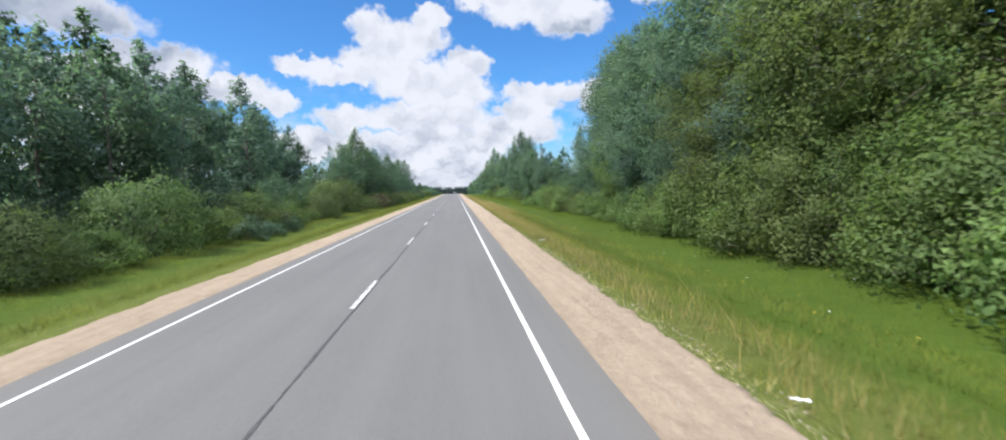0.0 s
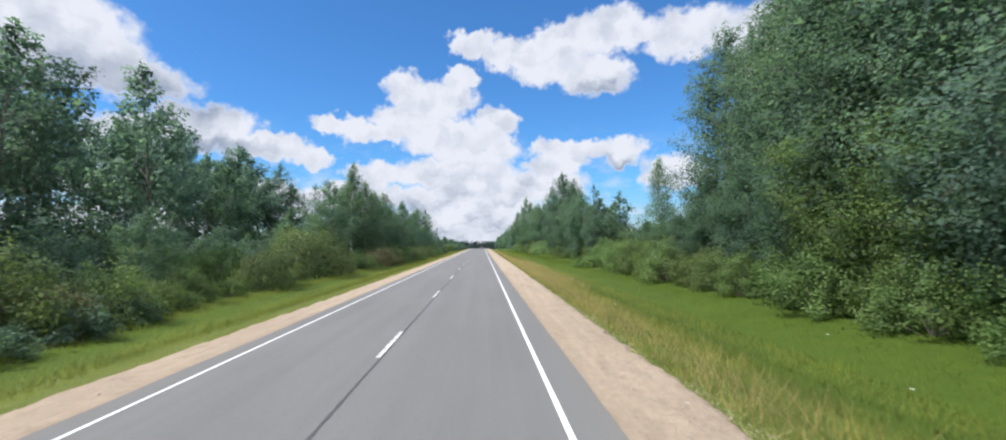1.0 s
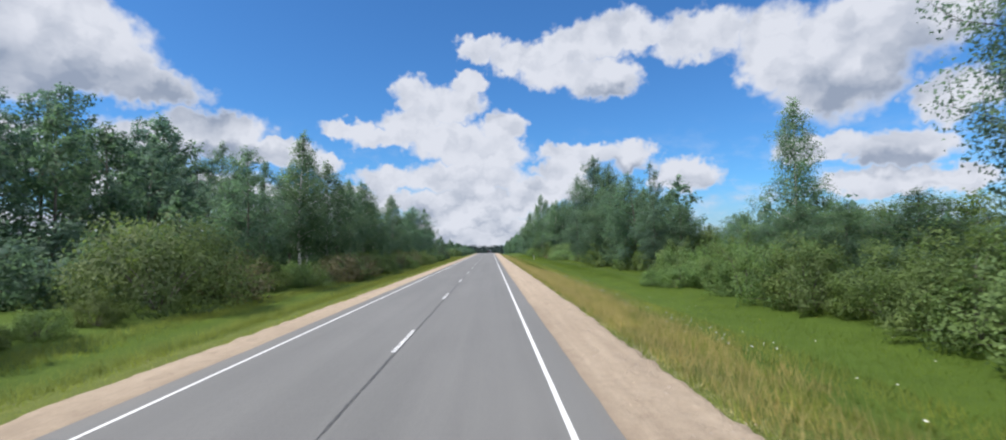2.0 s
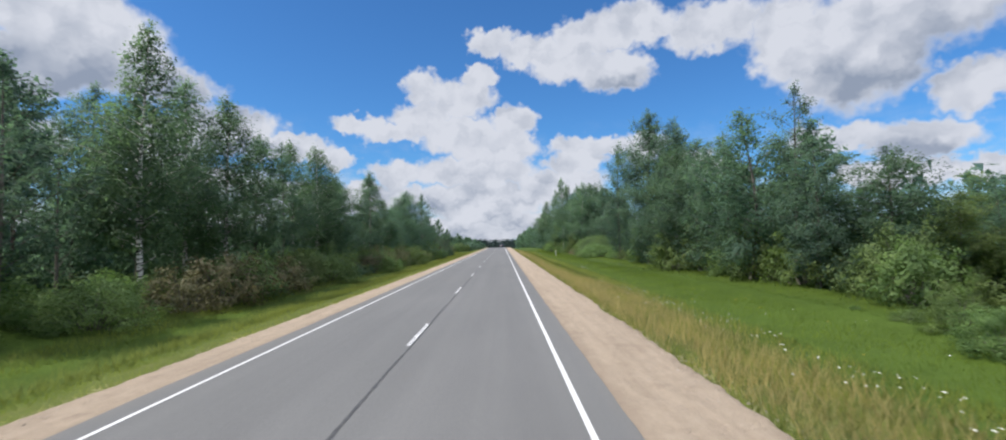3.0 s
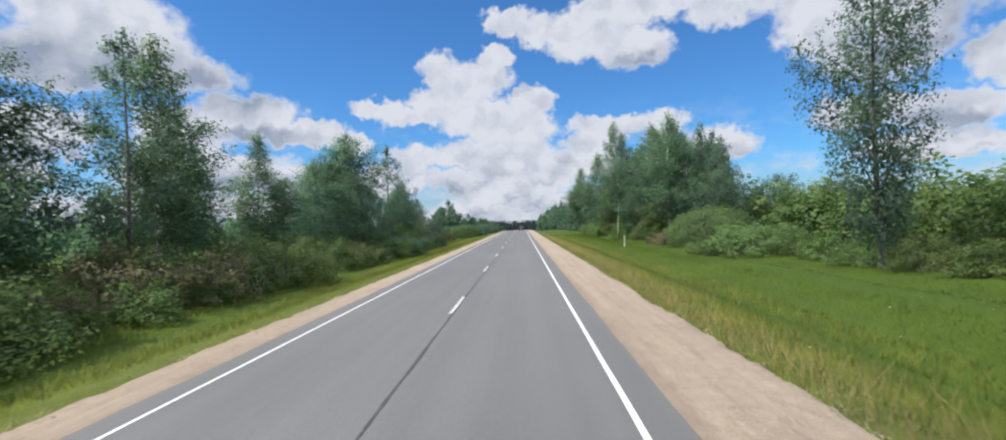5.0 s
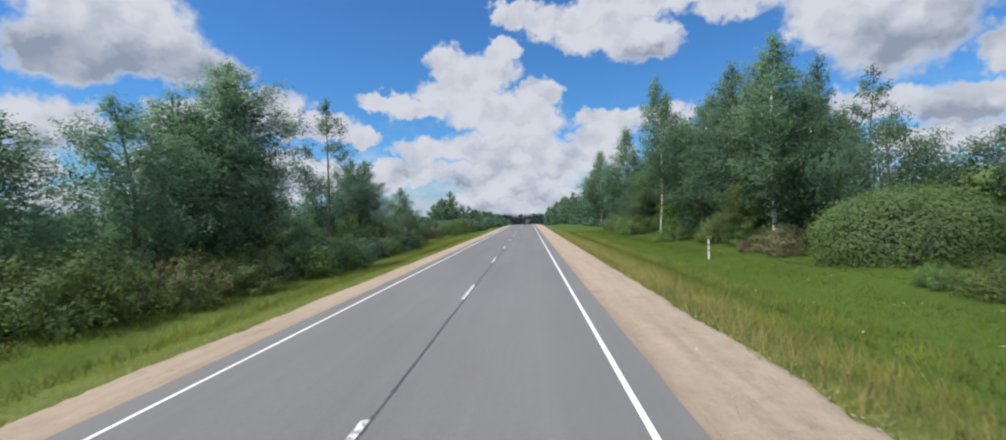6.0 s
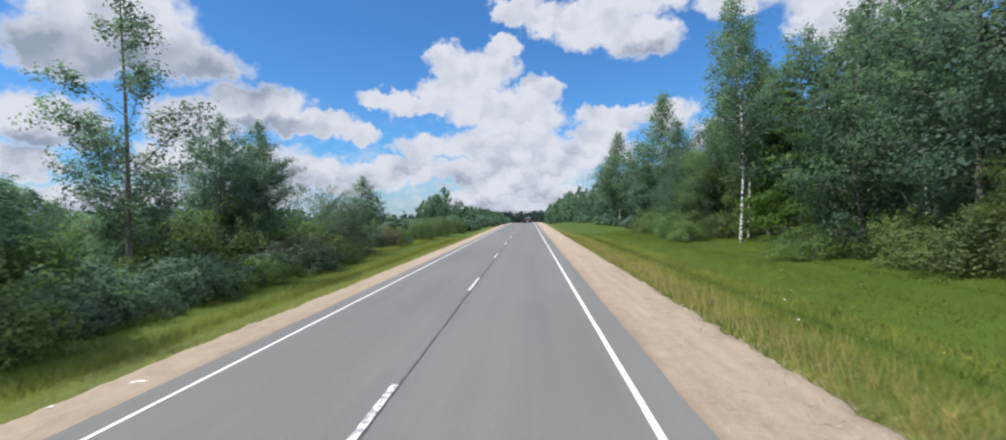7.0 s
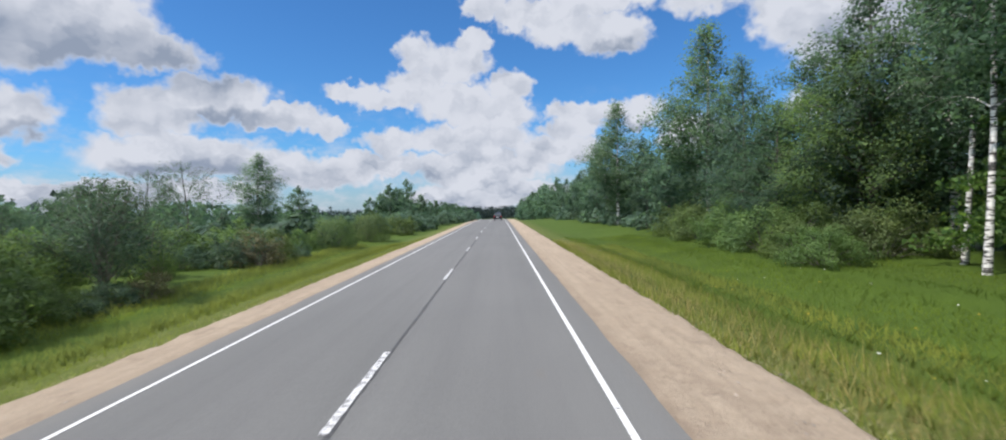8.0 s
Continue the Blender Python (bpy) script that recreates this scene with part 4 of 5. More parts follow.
plant_rows([("alder", -16.8, 187.5, 6.2, 0.9), ("alder", -17.5, 182, 4.5), ("aspen", -16, 193.8, 8.8, 0.9), ("aspen", -17, 195.6, 7.6, 0.95), ("aspen", -16.2, 198.5, 9.3, 0.95), ("aspen", -16.8, 200.2, 8.2, 0.95),
            ("alder", -16.0, 196.4, 6.2, 0.9), ("edge_bush", -15.5, 190, 3.0), ("edge_bush", -15.0, 194, 2.8), ("edge_bush", -14.8, 198, 2.6), ("edge_bush", -17.5, 201, 2.8)])
plant_rows([("edge_bush", -20, 184, 3.2, 1.3), ("edge_bush", -21, 192, 3.4, 1.3), ("edge_bush", -22, 200, 3.2, 1.4), ("willow", -25, 190, 4.6), ("edge_bush", -15.5, 204, 2.2), ("birch", -22.5, 240, 8.8, 1.3),
            ("airy", -22, 226.4, 6.7, 1.0), ("airy", -21.2, 221, 5.6, 0.9), ("thicket", -12.6, 205.7, 3.7), ("thicket", -15.0, 209, 4.2, 0.9), ("thicket", -13.9, 207.2, 3.3, 0.8), ("willow", -24, 214, 3.4, 0.8)])
# left-hand bushes round the recess in the belt
plant_rows([("green_bush", -12.2, 201.8, 0.9, 1.2), ("dark_bush", -11.4, 203.2, 0.0, 0.8), ("dark_bush", -11.8, 205.0, 0.3, 0.9), ("dry_bush", -11.6, 206.6, 0.4, 0.8), ("green_bush", -15.4, 205.6, 2.3, 0.9), ("edge_bush", -14.2, 203.4, 1.5, 1.0),
            ("green_bush", -14.6, 211.6, 1.7, 0.7), ("dry_bush", -13.6, 210.6, -0.1, 0.7), ("edge_bush", -16.8, 213.5, 1.6, 1.1), ("dark_bush", -15.6, 215.2, 1.2, 1.0), ("dark_bush", -14.0, 216.4, 1.2, 1.0)])
plant_rows([("dry_bush", -12.7, 218, 1.4, 1.1), ("dark_bush", -13.6, 219.4, 1.3, 1.0), ("edge_bush", -12.6, 221.0, 1.0, 0.9), ("dark_bush", -12.2, 223.6, 0.3, 0.8), ("edge_bush", -14.5, 224.5, 1.4, 1.1), ("edge_bush", -13.8, 228, 1.2, 1.0),
            ("dome_bush", -12.3, 231.5, 1.5, 0.7), ("dome_bush", -11.8, 241.5, 1.9, 0.7), ("edge_bush", -14.0, 236.5, 1.8, 1.2), ("edge_bush", -15.5, 221, 1.6, 1.2)])

# right-hand forest: filled behind its edge, tall up to 62 m, lower after
r2 = np.random.default_rng(21)
for y in np.arange(9, 50, 4.2):
    plant("bright_alder" if y < 22 else "near_alder" if r2.random() < 0.45 else "near_aspen", 16.6 + r2.uniform(-0.8, 1.4), y + r2.uniform(-1, 1), r2.uniform(13, 16.5))
    plant("far_tree", 21.5 + r2.uniform(-1.5, 1.5), y + r2.uniform(-2, 2), r2.uniform(15.0, 17.0))
    if y > 12:
        plant("bright_alder" if y < 26 or 38 < y < 44 else "near_alder", 16.2 + r2.uniform(-0.5, 1.0), y + 2 + r2.uniform(-1, 1), r2.uniform(6.5, 10), 0.9)
for y in np.arange(108, 330, 5.2):
    low, open_wood = 133 < y < 178, 192 < y < 208
    x, dy, h = r2.uniform(-1.5, 1.5), r2.uniform(-2, 2), r2.random()
    if low:
        plant("edge_bush", 26 + x, y + dy, 3.6 + 1.6 * h, 1.4)
    else:
        plant("back", (32 if open_wood else 23.5) + x, y + dy, (12 if open_wood else 8.5) + 3 * h)
for y in np.arange(183, 193, 4.6):
    plant("aspen_mid", 24.5 + r2.uniform(-1, 2), y + r2.uniform(-2, 2), r2.uniform(12, 14.5))
for y in np.arange(335, 620, 8.0):
    plant("far_tree", 18.5 + r2.uniform(-1, 2), y + r2.uniform(-2, 2), r2.uniform(8.5, 12))
# low wood beyond the opening
for y in np.arange(64, 104, 4.5):
    plant("green_bush", 31 + r2.uniform(-3, 3), y + r2.uniform(-2, 2), r2.uniform(4.0, 5.2), 1.4)
    plant("green_bush", 24.5 + r2.uniform(-2, 2), y + r2.uniform(-2, 2), r2.uniform(1.8, 2.8), 1.2)

for y in np.arange(60, 112, 5.5):
    plant("alder_mid", 38 + r2.uniform(-2, 3), y + r2.uniform(-2, 2), r2.uniform(4.8, 6.2), 1.3)
for y in np.arange(136, 180, 5.0):
    plant("edge_bush", 33 + r2.uniform(-2, 3), y + r2.uniform(-2, 2), r2.uniform(4.0, 5.4), 1.6)

# right-hand bushes that reach out into the ditch before the low wood
plant_rows([("green_bush", 13.4, 84.0, 0.9, 1.0), ("green_bush", 14.2, 82.0, 1.3, 1.1), ("green_bush", 14.5, 86.4, 0.8, 1.0), ("bush", 14.8, 88.6, 0.1, 0.9), ("green_bush", 14.9, 91.2, -0.1, 0.7), ("green_bush", 16.3, 88.2, 0.9, 1.0),
            ("alder", 23.5, 91, 5.0, 1.1), ("bright_alder", 21.8, 94.5, 4.4, 1.0), ("alder", 25.2, 96.5, 5.4, 1.1), ("alder", 27.5, 91.5, 5.8, 1.2), ("alder", 21.5, 99.5, 5.4, 1.0)])

# right-hand undergrowth along the forest edge
for y in np.arange(9, 84, 2.3):
    edge = 14.6 if y < 30 else 14.6 + (y - 30) * 0.03
    plant("green_bush" if r2.random() < 0.75 else "bush", edge + r2.uniform(-0.7, 1.0), y + r2.uniform(-0.7, 0.7), r2.uniform(2.2, 4.2) if y < 32 else r2.uniform(1.5, 3.0), r2.uniform(0.9, 1.25))
for y in np.arange(10, 33, 3.6):
    plant("green_bush", 16.0 + r2.uniform(-0.5, 0.8), y + r2.uniform(-1, 1), r2.uniform(3.8, 5.4), r2.uniform(0.9, 1.15))
for y in np.arange(47, 76, 4.0):
    plant("near_alder", 17.8 + r2.uniform(-0.6, 1.0), y + r2.uniform(-1, 1), r2.uniform(5.0, 7.5) if y < 62 else r2.uniform(3.2, 4.6), 0.95)
for y in np.arange(62, 134, 3.2):
    if 124 < y < 132:
        continue
    plant("edge_bush" if r2.random() < 0.8 else "bush", 17.2 + r2.uniform(-0.8, 2.0), y + r2.uniform(-1, 1), r2.uniform(1.4, 2.6) if y < 92 else r2.uniform(2.0, 3.8), r2.uniform(0.85, 1.1))
for y in np.arange(134, 320, 3.4):
    if 160 < y < 176 or 189 < y < 206:
        continue
    plant("field_bush" if y > 232 else "edge_bush" if r2.random() < 0.7 else "bush", 17.6 + r2.uniform(-1.0, 1.6), y + r2.uniform(-1, 1), r2.uniform(0.9, 2.6), r2.uniform(0.9, 1.3))
plant_rows([("dark_bush", 19.5, 126, 2.4, 1.3), ("dark_bush", 20.5, 129.5, 3.0, 1.4), ("edge_bush", 18.8, 131.5, 2.2, 1.1), ("dark_bush", 18.6, 124, 1.6, 1.1), ("dark_bush", 23, 127.5, 3.4, 1.5), ("round_bush", 18.8, 165.3, 3.2, 1.2),
            ("bush", 14.9, 158.5, 0.5, 0.8), ("bush", 15.6, 156.5, 0.9, 1.2), ("bush", 17.5, 155, 0.9, 1.2), ("green_bush", 15.0, 207.5, 1.5, 1.2), ("green_bush", 15.7, 210.5, 2.1, 1.2), ("bush", 16.0, 214, 2.2, 1.2),
            ("green_bush", 16.2, 219, 2.6, 1.2)])
plant_rows([("bush", 16.4, 224, 2.4, 1.1), ("green_bush", 16.8, 229.5, 2.6, 1.2), ("dry_bush", 17.0, 173.5, 1.3, 1.3), ("dry_bush", 16.2, 171.0, 0.7, 1.1), ("dry_bush", 18.0, 176.0, 1.1, 1.2), ("dry_bush", 15.8, 175.2, 0.5, 1.0),
            ("green_bush", 17.3, 179, 1.5, 1.2), ("bush", 17.1, 153.3, 2.0, 1.7), ("green_bush", 17.2, 184, 1.5, 1.2), ("green_bush", 15.6, 190.3, 1.3, 1.5), ("green_bush", 18.6, 188.0, 2.0, 1.2), ("dry_bush", 21.5, 200.0, 1.1, 1.3)])

# left-hand forest: tall wood far back up to 120 m, thin belt after
for y in np.concatenate([np.arange(12, 58, 4.6), np.arange(60, 122, 7.0)]):
    near = 22 if y < 62 else 31
    plant("pine" if y > 58 and r2.random() < 0.2 else "alder_mid" if r2.random() < 0.5 else "aspen_mid", -near + r2.uniform(-2, 1.5), y + r2.uniform(-1.5, 1.5), r2.uniform(12, 15) if y < 62 else r2.uniform(12.5, 15.5))
    plant("pine" if y > 58 or r2.random() < 0.5 else "back", -near - 7 + r2.uniform(-2, 2), y + r2.uniform(-2, 2), r2.uniform(15, 18))
for y in np.arange(58, 124, 4.5):
    plant("dark_bush", -28 + r2.uniform(-2, 2), y + r2.uniform(-1.5, 1.5), r2.uniform(3.0, 4.6), r2.uniform(1.2, 1.6))
for y in np.arange(84, 184, 9.0):
    plant("back", -21.5 + r2.uniform(-2, 2), y + r2.uniform(-2, 2), r2.uniform(5, 8) if y < 150 else r2.uniform(3.5, 5))
for y in np.arange(90, 128, 9.0):
    plant("sparse", -19.5 + r2.uniform(-1, 1), y + r2.uniform(-2, 2), r2.uniform(8, 10))
# left-hand bushes
plant_rows([("green_bush", -12.6, 14, 1.5, 1.7), ("dome_bush", -13.0, 20.0, 1.5, 0.9), ("green_bush", -12.9, 24.0, 1.2, 1.6), ("dome_bush", -13.6, 29.0, 2.6, 0.8), ("green_bush", -14.0, 33, 2.3, 1.6), ("green_bush", -13.4, 37, 1.6, 1.3),
            ("bush", -13.8, 42, 2.4, 1.2), ("dry_bush", -12.6, 43.5, 1.1, 1.0), ("bush", -13.0, 46, 1.8, 1.2), ("green_bush", -13.8, 54, 1.0, 1.2), ("green_bush", -12.8, 49, 1.0, 1.2), ("open_alder", -14.5, 52, 4.4, 0.75),
            ("dark_bush", -11.4, 36.5, 0.7, 1.1), ("dark_bush", -11.3, 39.6, 0.6, 1.1), ("dark_bush", -11.2, 42.8, 0.5, 1.1), ("dark_bush", -11.6, 46.4, 0.4, 1.0), ("edge_bush", -12.0, 50.8, 0.3, 0.9)])
plant_rows([("dome_bush", -12.7, 61.0, 1.6, 0.68), ("dome_bush", -14.2, 74.5, 3.1, 1.0), ("green_bush", -17.0, 63.8, 2.8, 1.2), ("dome_bush", -18.5, 58, 1.9, 1.0), ("dome_bush", -15.5, 55, 0.9, 0.9), ("green_bush", -14.8, 57, 0.7, 1.1), ("bush", -13.2, 66.5, 0.5, 0.8), ("green_bush", -12.6, 56.6, 0.5, 0.95), ("green_bush", -13.0, 53.2, 0.6, 1.0), ("edge_bush", -13.0, 64.4, 0.3, 0.8), ("green_bush", -13.4, 69.4, 0.8, 0.9), ("dome_bush", -13.2, 79.5, 0.6, 0.6),
            ("green_bush", -14.5, 119.3, 2.2, 1.3), ("dark_bush", -11.8, 121.3, 0.2, 1.0), ("dark_bush", -12.2, 123.5, 0.4, 1.1), ("dark_bush", -11.6, 125.6, 0.1, 0.9), ("dark_bush", -17.5, 117, 2.6, 1.3), ("dark_bush", -18.5, 121, 3.0, 1.4), ("dark_bush", -17.0, 124, 2.0, 1.3)])
plant_rows([("dark_bush", -19.5, 126, 3.2, 1.4), ("dark_bush", -18.0, 130, 2.4, 1.3), ("dry_bush", -12.8, 128.5, 1.2, 1.4), ("dry_bush", -12.6, 132.5, 1.0, 1.3), ("dome_bush", -12.6, 111.0, 1.5, 0.62), ("dry_bush", -13.6, 80, 2.0, 1.4),
            ("dome_bush", -16.5, 79, 2.3, 0.9), ("green_bush", -14.8, 86, 2.3, 1.3)])
for y in np.arange(12, 92, 3.4):
    if not 55 < y < 76:
        plant("bush", -13.9 + r2.uniform(-1.2, 1.2), y + r2.uniform(-1, 1), r2.uniform(0.3, 1.1), r2.uniform(1.0, 1.4))
    plant("dark_bush", -21 + r2.uniform(-2.5, 2), y + r2.uniform(-1, 1), r2.uniform(2.0, 3.6), r2.uniform(1.1, 1.4))
for y in np.arange(92, 199, 3.0):
    q = r2.random()
    if 120.5 < y < 126:
        continue
    plant("dry_bush" if q < (0.45 if y < 150 else 0.12) else "bush" if y < 170 else "dark_bush", -12.4 + r2.uniform(-1.0, 0.8), y + r2.uniform(-1, 1), r2.uniform(0.7, 2.2), r2.uniform(1.0, 1.4))
    plant("edge_bush", -16.0 + r2.uniform(-1.2, 1.2), y + r2.uniform(-1, 1), r2.uniform(1.0, 2.4), r2.uniform(1.0, 1.3))
for y in np.arange(168, 201, 2.6):
    q = r2.random()
    plant("edge_bush" if q < 0.45 else "dark_bush" if q < 0.95 else "dry_bush", -11.0 + r2.uniform(-0.8, 0.5), y, r2.uniform(0.3, 1.5), r2.uniform(0.9, 1.25))
for y in np.arange(124, 168, 4.0):
    plant("edge_bush", -11.4 + r2.uniform(-0.6, 0.6), y, r2.uniform(0.1, 0.8), r2.uniform(0.9, 1.2))
for y in np.arange(244, 420, 3.2):
    if r2.random() < 0.62:
        plant("edge_bush" if y < 260 else "field_bush", -11.2 + r2.uniform(-1.5, 0.8), y, r2.uniform(0.6, 2.3), r2.uniform(1.0, 1.5))
for n in range(26):
    plant("edge_bush", -17.0 - 14 * r2.random(), 200 + 28 * r2.random(), r2.uniform(0.8, 2.2), r2.uniform(1.1, 1.5))
for n in range(100):
    plant("field_bush", -14.5 - 22 * r2.random(), 228 + 75 * r2.random(), r2.uniform(0.6, 2.0), r2.uniform(1.0, 1.6))
for n in range(130):
    y = 232 + 200 * r2.random() ** 1.3
    x = -14.5 - 46 * r2.random() ** 1.2
    plant("field_bush", x, y, r2.uniform(0.9, 2.6), r2.uniform(1.0, 1.5))
plant_rows([("willow", -30, 214, 5.2), ("willow", -38, 236, 5.6), ("alder_mid", -27, 262, 6.5), ("alder_mid", -44, 448, 20, 1.3), ("alder_mid", -50, 452, 16, 1.2), ("pine", -48, 440, 15), ("birch", -52, 455, 14), ("alder_mid", -37, 367, 11), ("aspen_mid", -40, 372, 10)])
for y in np.arange(300, 640, 9.0):
    plant("far_tree", -20 - 10 * r2.random(), y, r2.uniform(5, 9))


def build_far_woods():
    """Closed woods behind the front rows and on the skyline: many crowns of leaf clumps, one sheet of stuff."""
    r = np.random.default_rng(5)

    def woods(name, label, spots, count, size, wide, leaf):
        cen, sp = [], []
        for x, y, h in spots:
            for k in (0.12, 0.3, 0.5, 0.7, 0.88):
                cen.append([x + r.normal() * 0.5, y + r.normal() * 0.5, h * k + fall(y)])
                sp.append([wide * (1.2 - k), wide * (1.2 - k), h * 0.16])
        tagged(new(name, triangles_mesh(name, leaves(r, np.array(cen), np.array(sp), count, size), leaf)), label, "forest", kind="stuff")

    far = [(r.uniform(-420, 420), r.uniform(860, 960), r.uniform(14, 16.5)) for n in range(1100)]
    far += [(-r.uniform(200, 420), r.uniform(-60, 800), r.uniform(12, 16)) for n in range(220)]
    far += [(-r.uniform(75, 210), r.uniform(190, 560), r.uniform(7, 12)) for n in range(70)]
    far += [(r.uniform(85, 220), r.uniform(-60, 800), r.uniform(9, 12)) for n in range(160)]
    far += [(r.uniform(-120, 120), r.uniform(-180, -90), r.uniform(12, 17)) for n in range(60)]
    woods("far_woods", "dark distant woods along the horizon", far, 140000, 1.7, 5.0, FAR_NEEDLE)
    deep = [(r.uniform(26, 42), r.uniform(-30, 66), r.uniform(15.5, 18)) for n in range(60)]
    deep += [(r.uniform(40, 60), r.uniform(110, 136), r.uniform(7, 9)) for n in range(16)]
    deep += [(r.uniform(30, 50), r.uniform(222, 430), r.uniform(9, 12)) for n in range(110)]
    deep += [(r.uniform(22, 40), r.uniform(420, 860), r.uniform(9, 12)) for n in range(90)]
    deep += [(-r.uniform(36, 56), r.uniform(-30, 62), r.uniform(14, 17)) for n in range(60)]
    deep += [(-r.uniform(90, 140), r.uniform(60, 200), r.uniform(6, 9)) for n in range(40)]
    deep += [(-r.uniform(20, 50), r.uniform(560, 860), r.uniform(6, 10)) for n in range(60)]
    low = [(s * r.uniform(46, 125), r.uniform(20, 330), r.uniform(3.8, 5.8)) for s in (-1, 1) for n in range(330)]
    low += [(s * r.uniform(28, 60), r.uniform(-40, 12), r.uniform(7, 11)) for s in (-1, 1) for n in range(40)]
    woods("young_woods", "low young woods spreading behind the roadside trees", low, 60000, 1.0, 2.6, ALDER_LEAF)
    woods("deep_forest", "dense dark forest filling in behind the roadside trees", deep, 60000, 1.0, 2.9, PINE_NEEDLE)


build_far_woods()

# ---- grass ----


def build_grass(name, label, spots, height, width, mat, seed, loose=0.28):
    r = np.random.default_rng(seed)
    n = len(spots)
    base = np.array([(x, y, ground_z(x, y) - 0.02) for x, y in spots])
    a = r.random(n) * 6.283
    side = np.stack([np.cos(a), np.sin(a), 0 * a], 1) * width * (0.6 + 0.8 * r.random((n, 1)))
    side[side[:, 0] < 0] *= -1
    lean = np.stack([r.normal(size=n) * loose, r.normal(size=n) * loose, np.ones(n)], 1)
    tip = base + lean * height[:, None] * (0.6 + 0.7 * r.random((n, 1)))
    facing = unit(np.stack([r.normal(size=n) * 0.25, r.normal(size=n) * 0.25, np.ones(n)], 1))
    tagged(new(name, triangles_mesh(name, (np.stack([base - side, base + side, tip], 1), facing), mat)), label, "grass", kind="stuff")


def spots_in(x0, x1, y0, y1, n, seed, clump=0.5):
    r = np.random.default_rng(seed)
    x, y = r.uniform(x0, x1, n), y0 + (y1 - y0) * r.random(n)
    keep = [(a, b) for a, b in zip(x, y) if noise.noise(Vector((a * 0.9, b * 0.5, seed))) > -clump]
    return keep


def thinned(spots, stops, seed):
    """Keep a share of the spots that changes along the road: stops are rows of y and share."""
    r = np.random.default_rng(seed)
    share = np.interp([b for a, b in spots], *zip(*stops))
    return [p for p, k, q in zip(spots, share, r.random(len(spots))) if q < k]


gr = np.random.default_rng(3)
s = thinned(spots_in(5.7, 9.0, 6, 225, 95000, 1, 0.45), [(0, 0.35), (25, 0.4), (45, 0.8), (65, 1.0), (108, 1.0), (125, 0.6), (150, 0.75), (185, 0.7), (200, 0.35), (225, 0.3)], 1)
s = [p for p, q in zip(s, gr.random(len(s))) if q < 1.15 - (0.22 if 58 < p[1] < 108 else 0.50) * max(p[0] - 6.2, 0.0)]
build_grass("dry_grass", "tall straw-coloured grass along the shoulder", s, np.array([0.26 if 58 < y < 112 else 0.18 for x, y in s]) + 0.40 * gr.random(len(s)) ** 1.5, 0.0065, HAY_BLADE, 1, 0.35)
s = [(x - 0.42 * min(max((90 - y) / 80, 0), 1) * 0.6, y) for x, y in spots_in(5.45, 6.05, 3, 215, 26000, 9, 0.25)]
build_grass("straw_litter", "pale dead straw lying along the edge of the sand", s, 0.05 + 0.06 * gr.random(len(s)), 0.006, STRAW_BLADE, 9, 2.2)
s = [(x + 0.1, y) for x, y in spots_in(-5.15, -4.75, 3, 215, 10000, 10, 0.1)]
build_grass("straw_litter", "pale dead straw lying beside the narrow shoulder", s, 0.05 + 0.05 * gr.random(len(s)), 0.006, STRAW_BLADE, 10, 2.2)
s = spots_in(5.6, 10.2, 4, 225, 100000, 2, 0.85)
build_grass("verge_grass", "green wild grass along the shoulder", s, 0.10 + 0.22 * gr.random(len(s)), 0.011, GRASS_BLADE, 2, 0.4)
s = spots_in(7.8, 17.5, 8, 235, 190000, 4, 1.5)
build_grass("ditch_grass", "lush bright green grass in the ditch", s, 0.07 + 0.11 * gr.random(len(s)), 0.010, LUSH_BLADE, 4, 0.5)
s = spots_in(-12.0, -4.65, 4, 235, 160000, 6, 1.5)
build_grass("left_verge_grass", "green grass on the far verge", s, 0.08 + 0.20 * gr.random(len(s)) * np.clip([(-x - 3.6) / 2.5 for x, y in s], 0.3, 1.4), 0.009, GRASS_BLADE, 6, 0.45)


# ---- the originals that the plants were copied from go ----
for pool in PROTOS.values():
    for ob in pool:
        for o in (*ob.children_recursive, ob):
            bpy.data.objects.remove(o)

# ---- flowers, post, litter, vehicles ----
CHALK = plain_material("white_paint", (0.72, 0.72, 0.70), 0.55)
BLACK = plain_material("black_paint", (0.02, 0.02, 0.022), 0.5)
PETAL = plain_material("white_petal", (0.75, 0.75, 0.70), 0.7)
SIGN_YELLOW = plain_material("sign_yellow", (0.17, 0.18, 0.02), 0.5)
YELLOW = plain_material("yellow_petal", (0.60, 0.42, 0.04), 0.7)
STALK = plain_material("green_stalk", (0.08, 0.14, 0.03), 0.7)
PAPER = plain_material("litter_paper", (0.70, 0.71, 0.72), 0.6)
CAR_PAINT = plain_material("dark_car_paint", (0.018, 0.020, 0.026), 0.25, 0.3, 0.05)
CAR_GLASS = plain_material("dark_car_glass", (0.02, 0.025, 0.03), 0.08, 0.0, 0.05)
RUBBER = plain_material("tyre_rubber", (0.02, 0.02, 0.02), 0.85)
STEEL = plain_material("wheel_steel", (0.45, 0.45, 0.47), 0.35, 0.9)
LAMP_RED = plain_material("red_lamp_glass", (0.35, 0.015, 0.012), 0.2, 0.0, 0.05)
TRUCK_PAINT = plain_material("truck_paint", (0.07, 0.09, 0.13), 0.5)


def disc(bm, at, radius, sides=6, dome=0.25):
    rim = [bm.verts.new((at[0] + radius * math.cos(6.283 * i / sides), at[1] + radius * math.sin(6.283 * i / sides), at[2])) for i in range(sides)]
    mid = bm.verts.new((at[0], at[1], at[2] + radius * dome))
    for i in range(sides):
        bm.faces.new((rim[i], rim[(i + 1) % sides], mid))


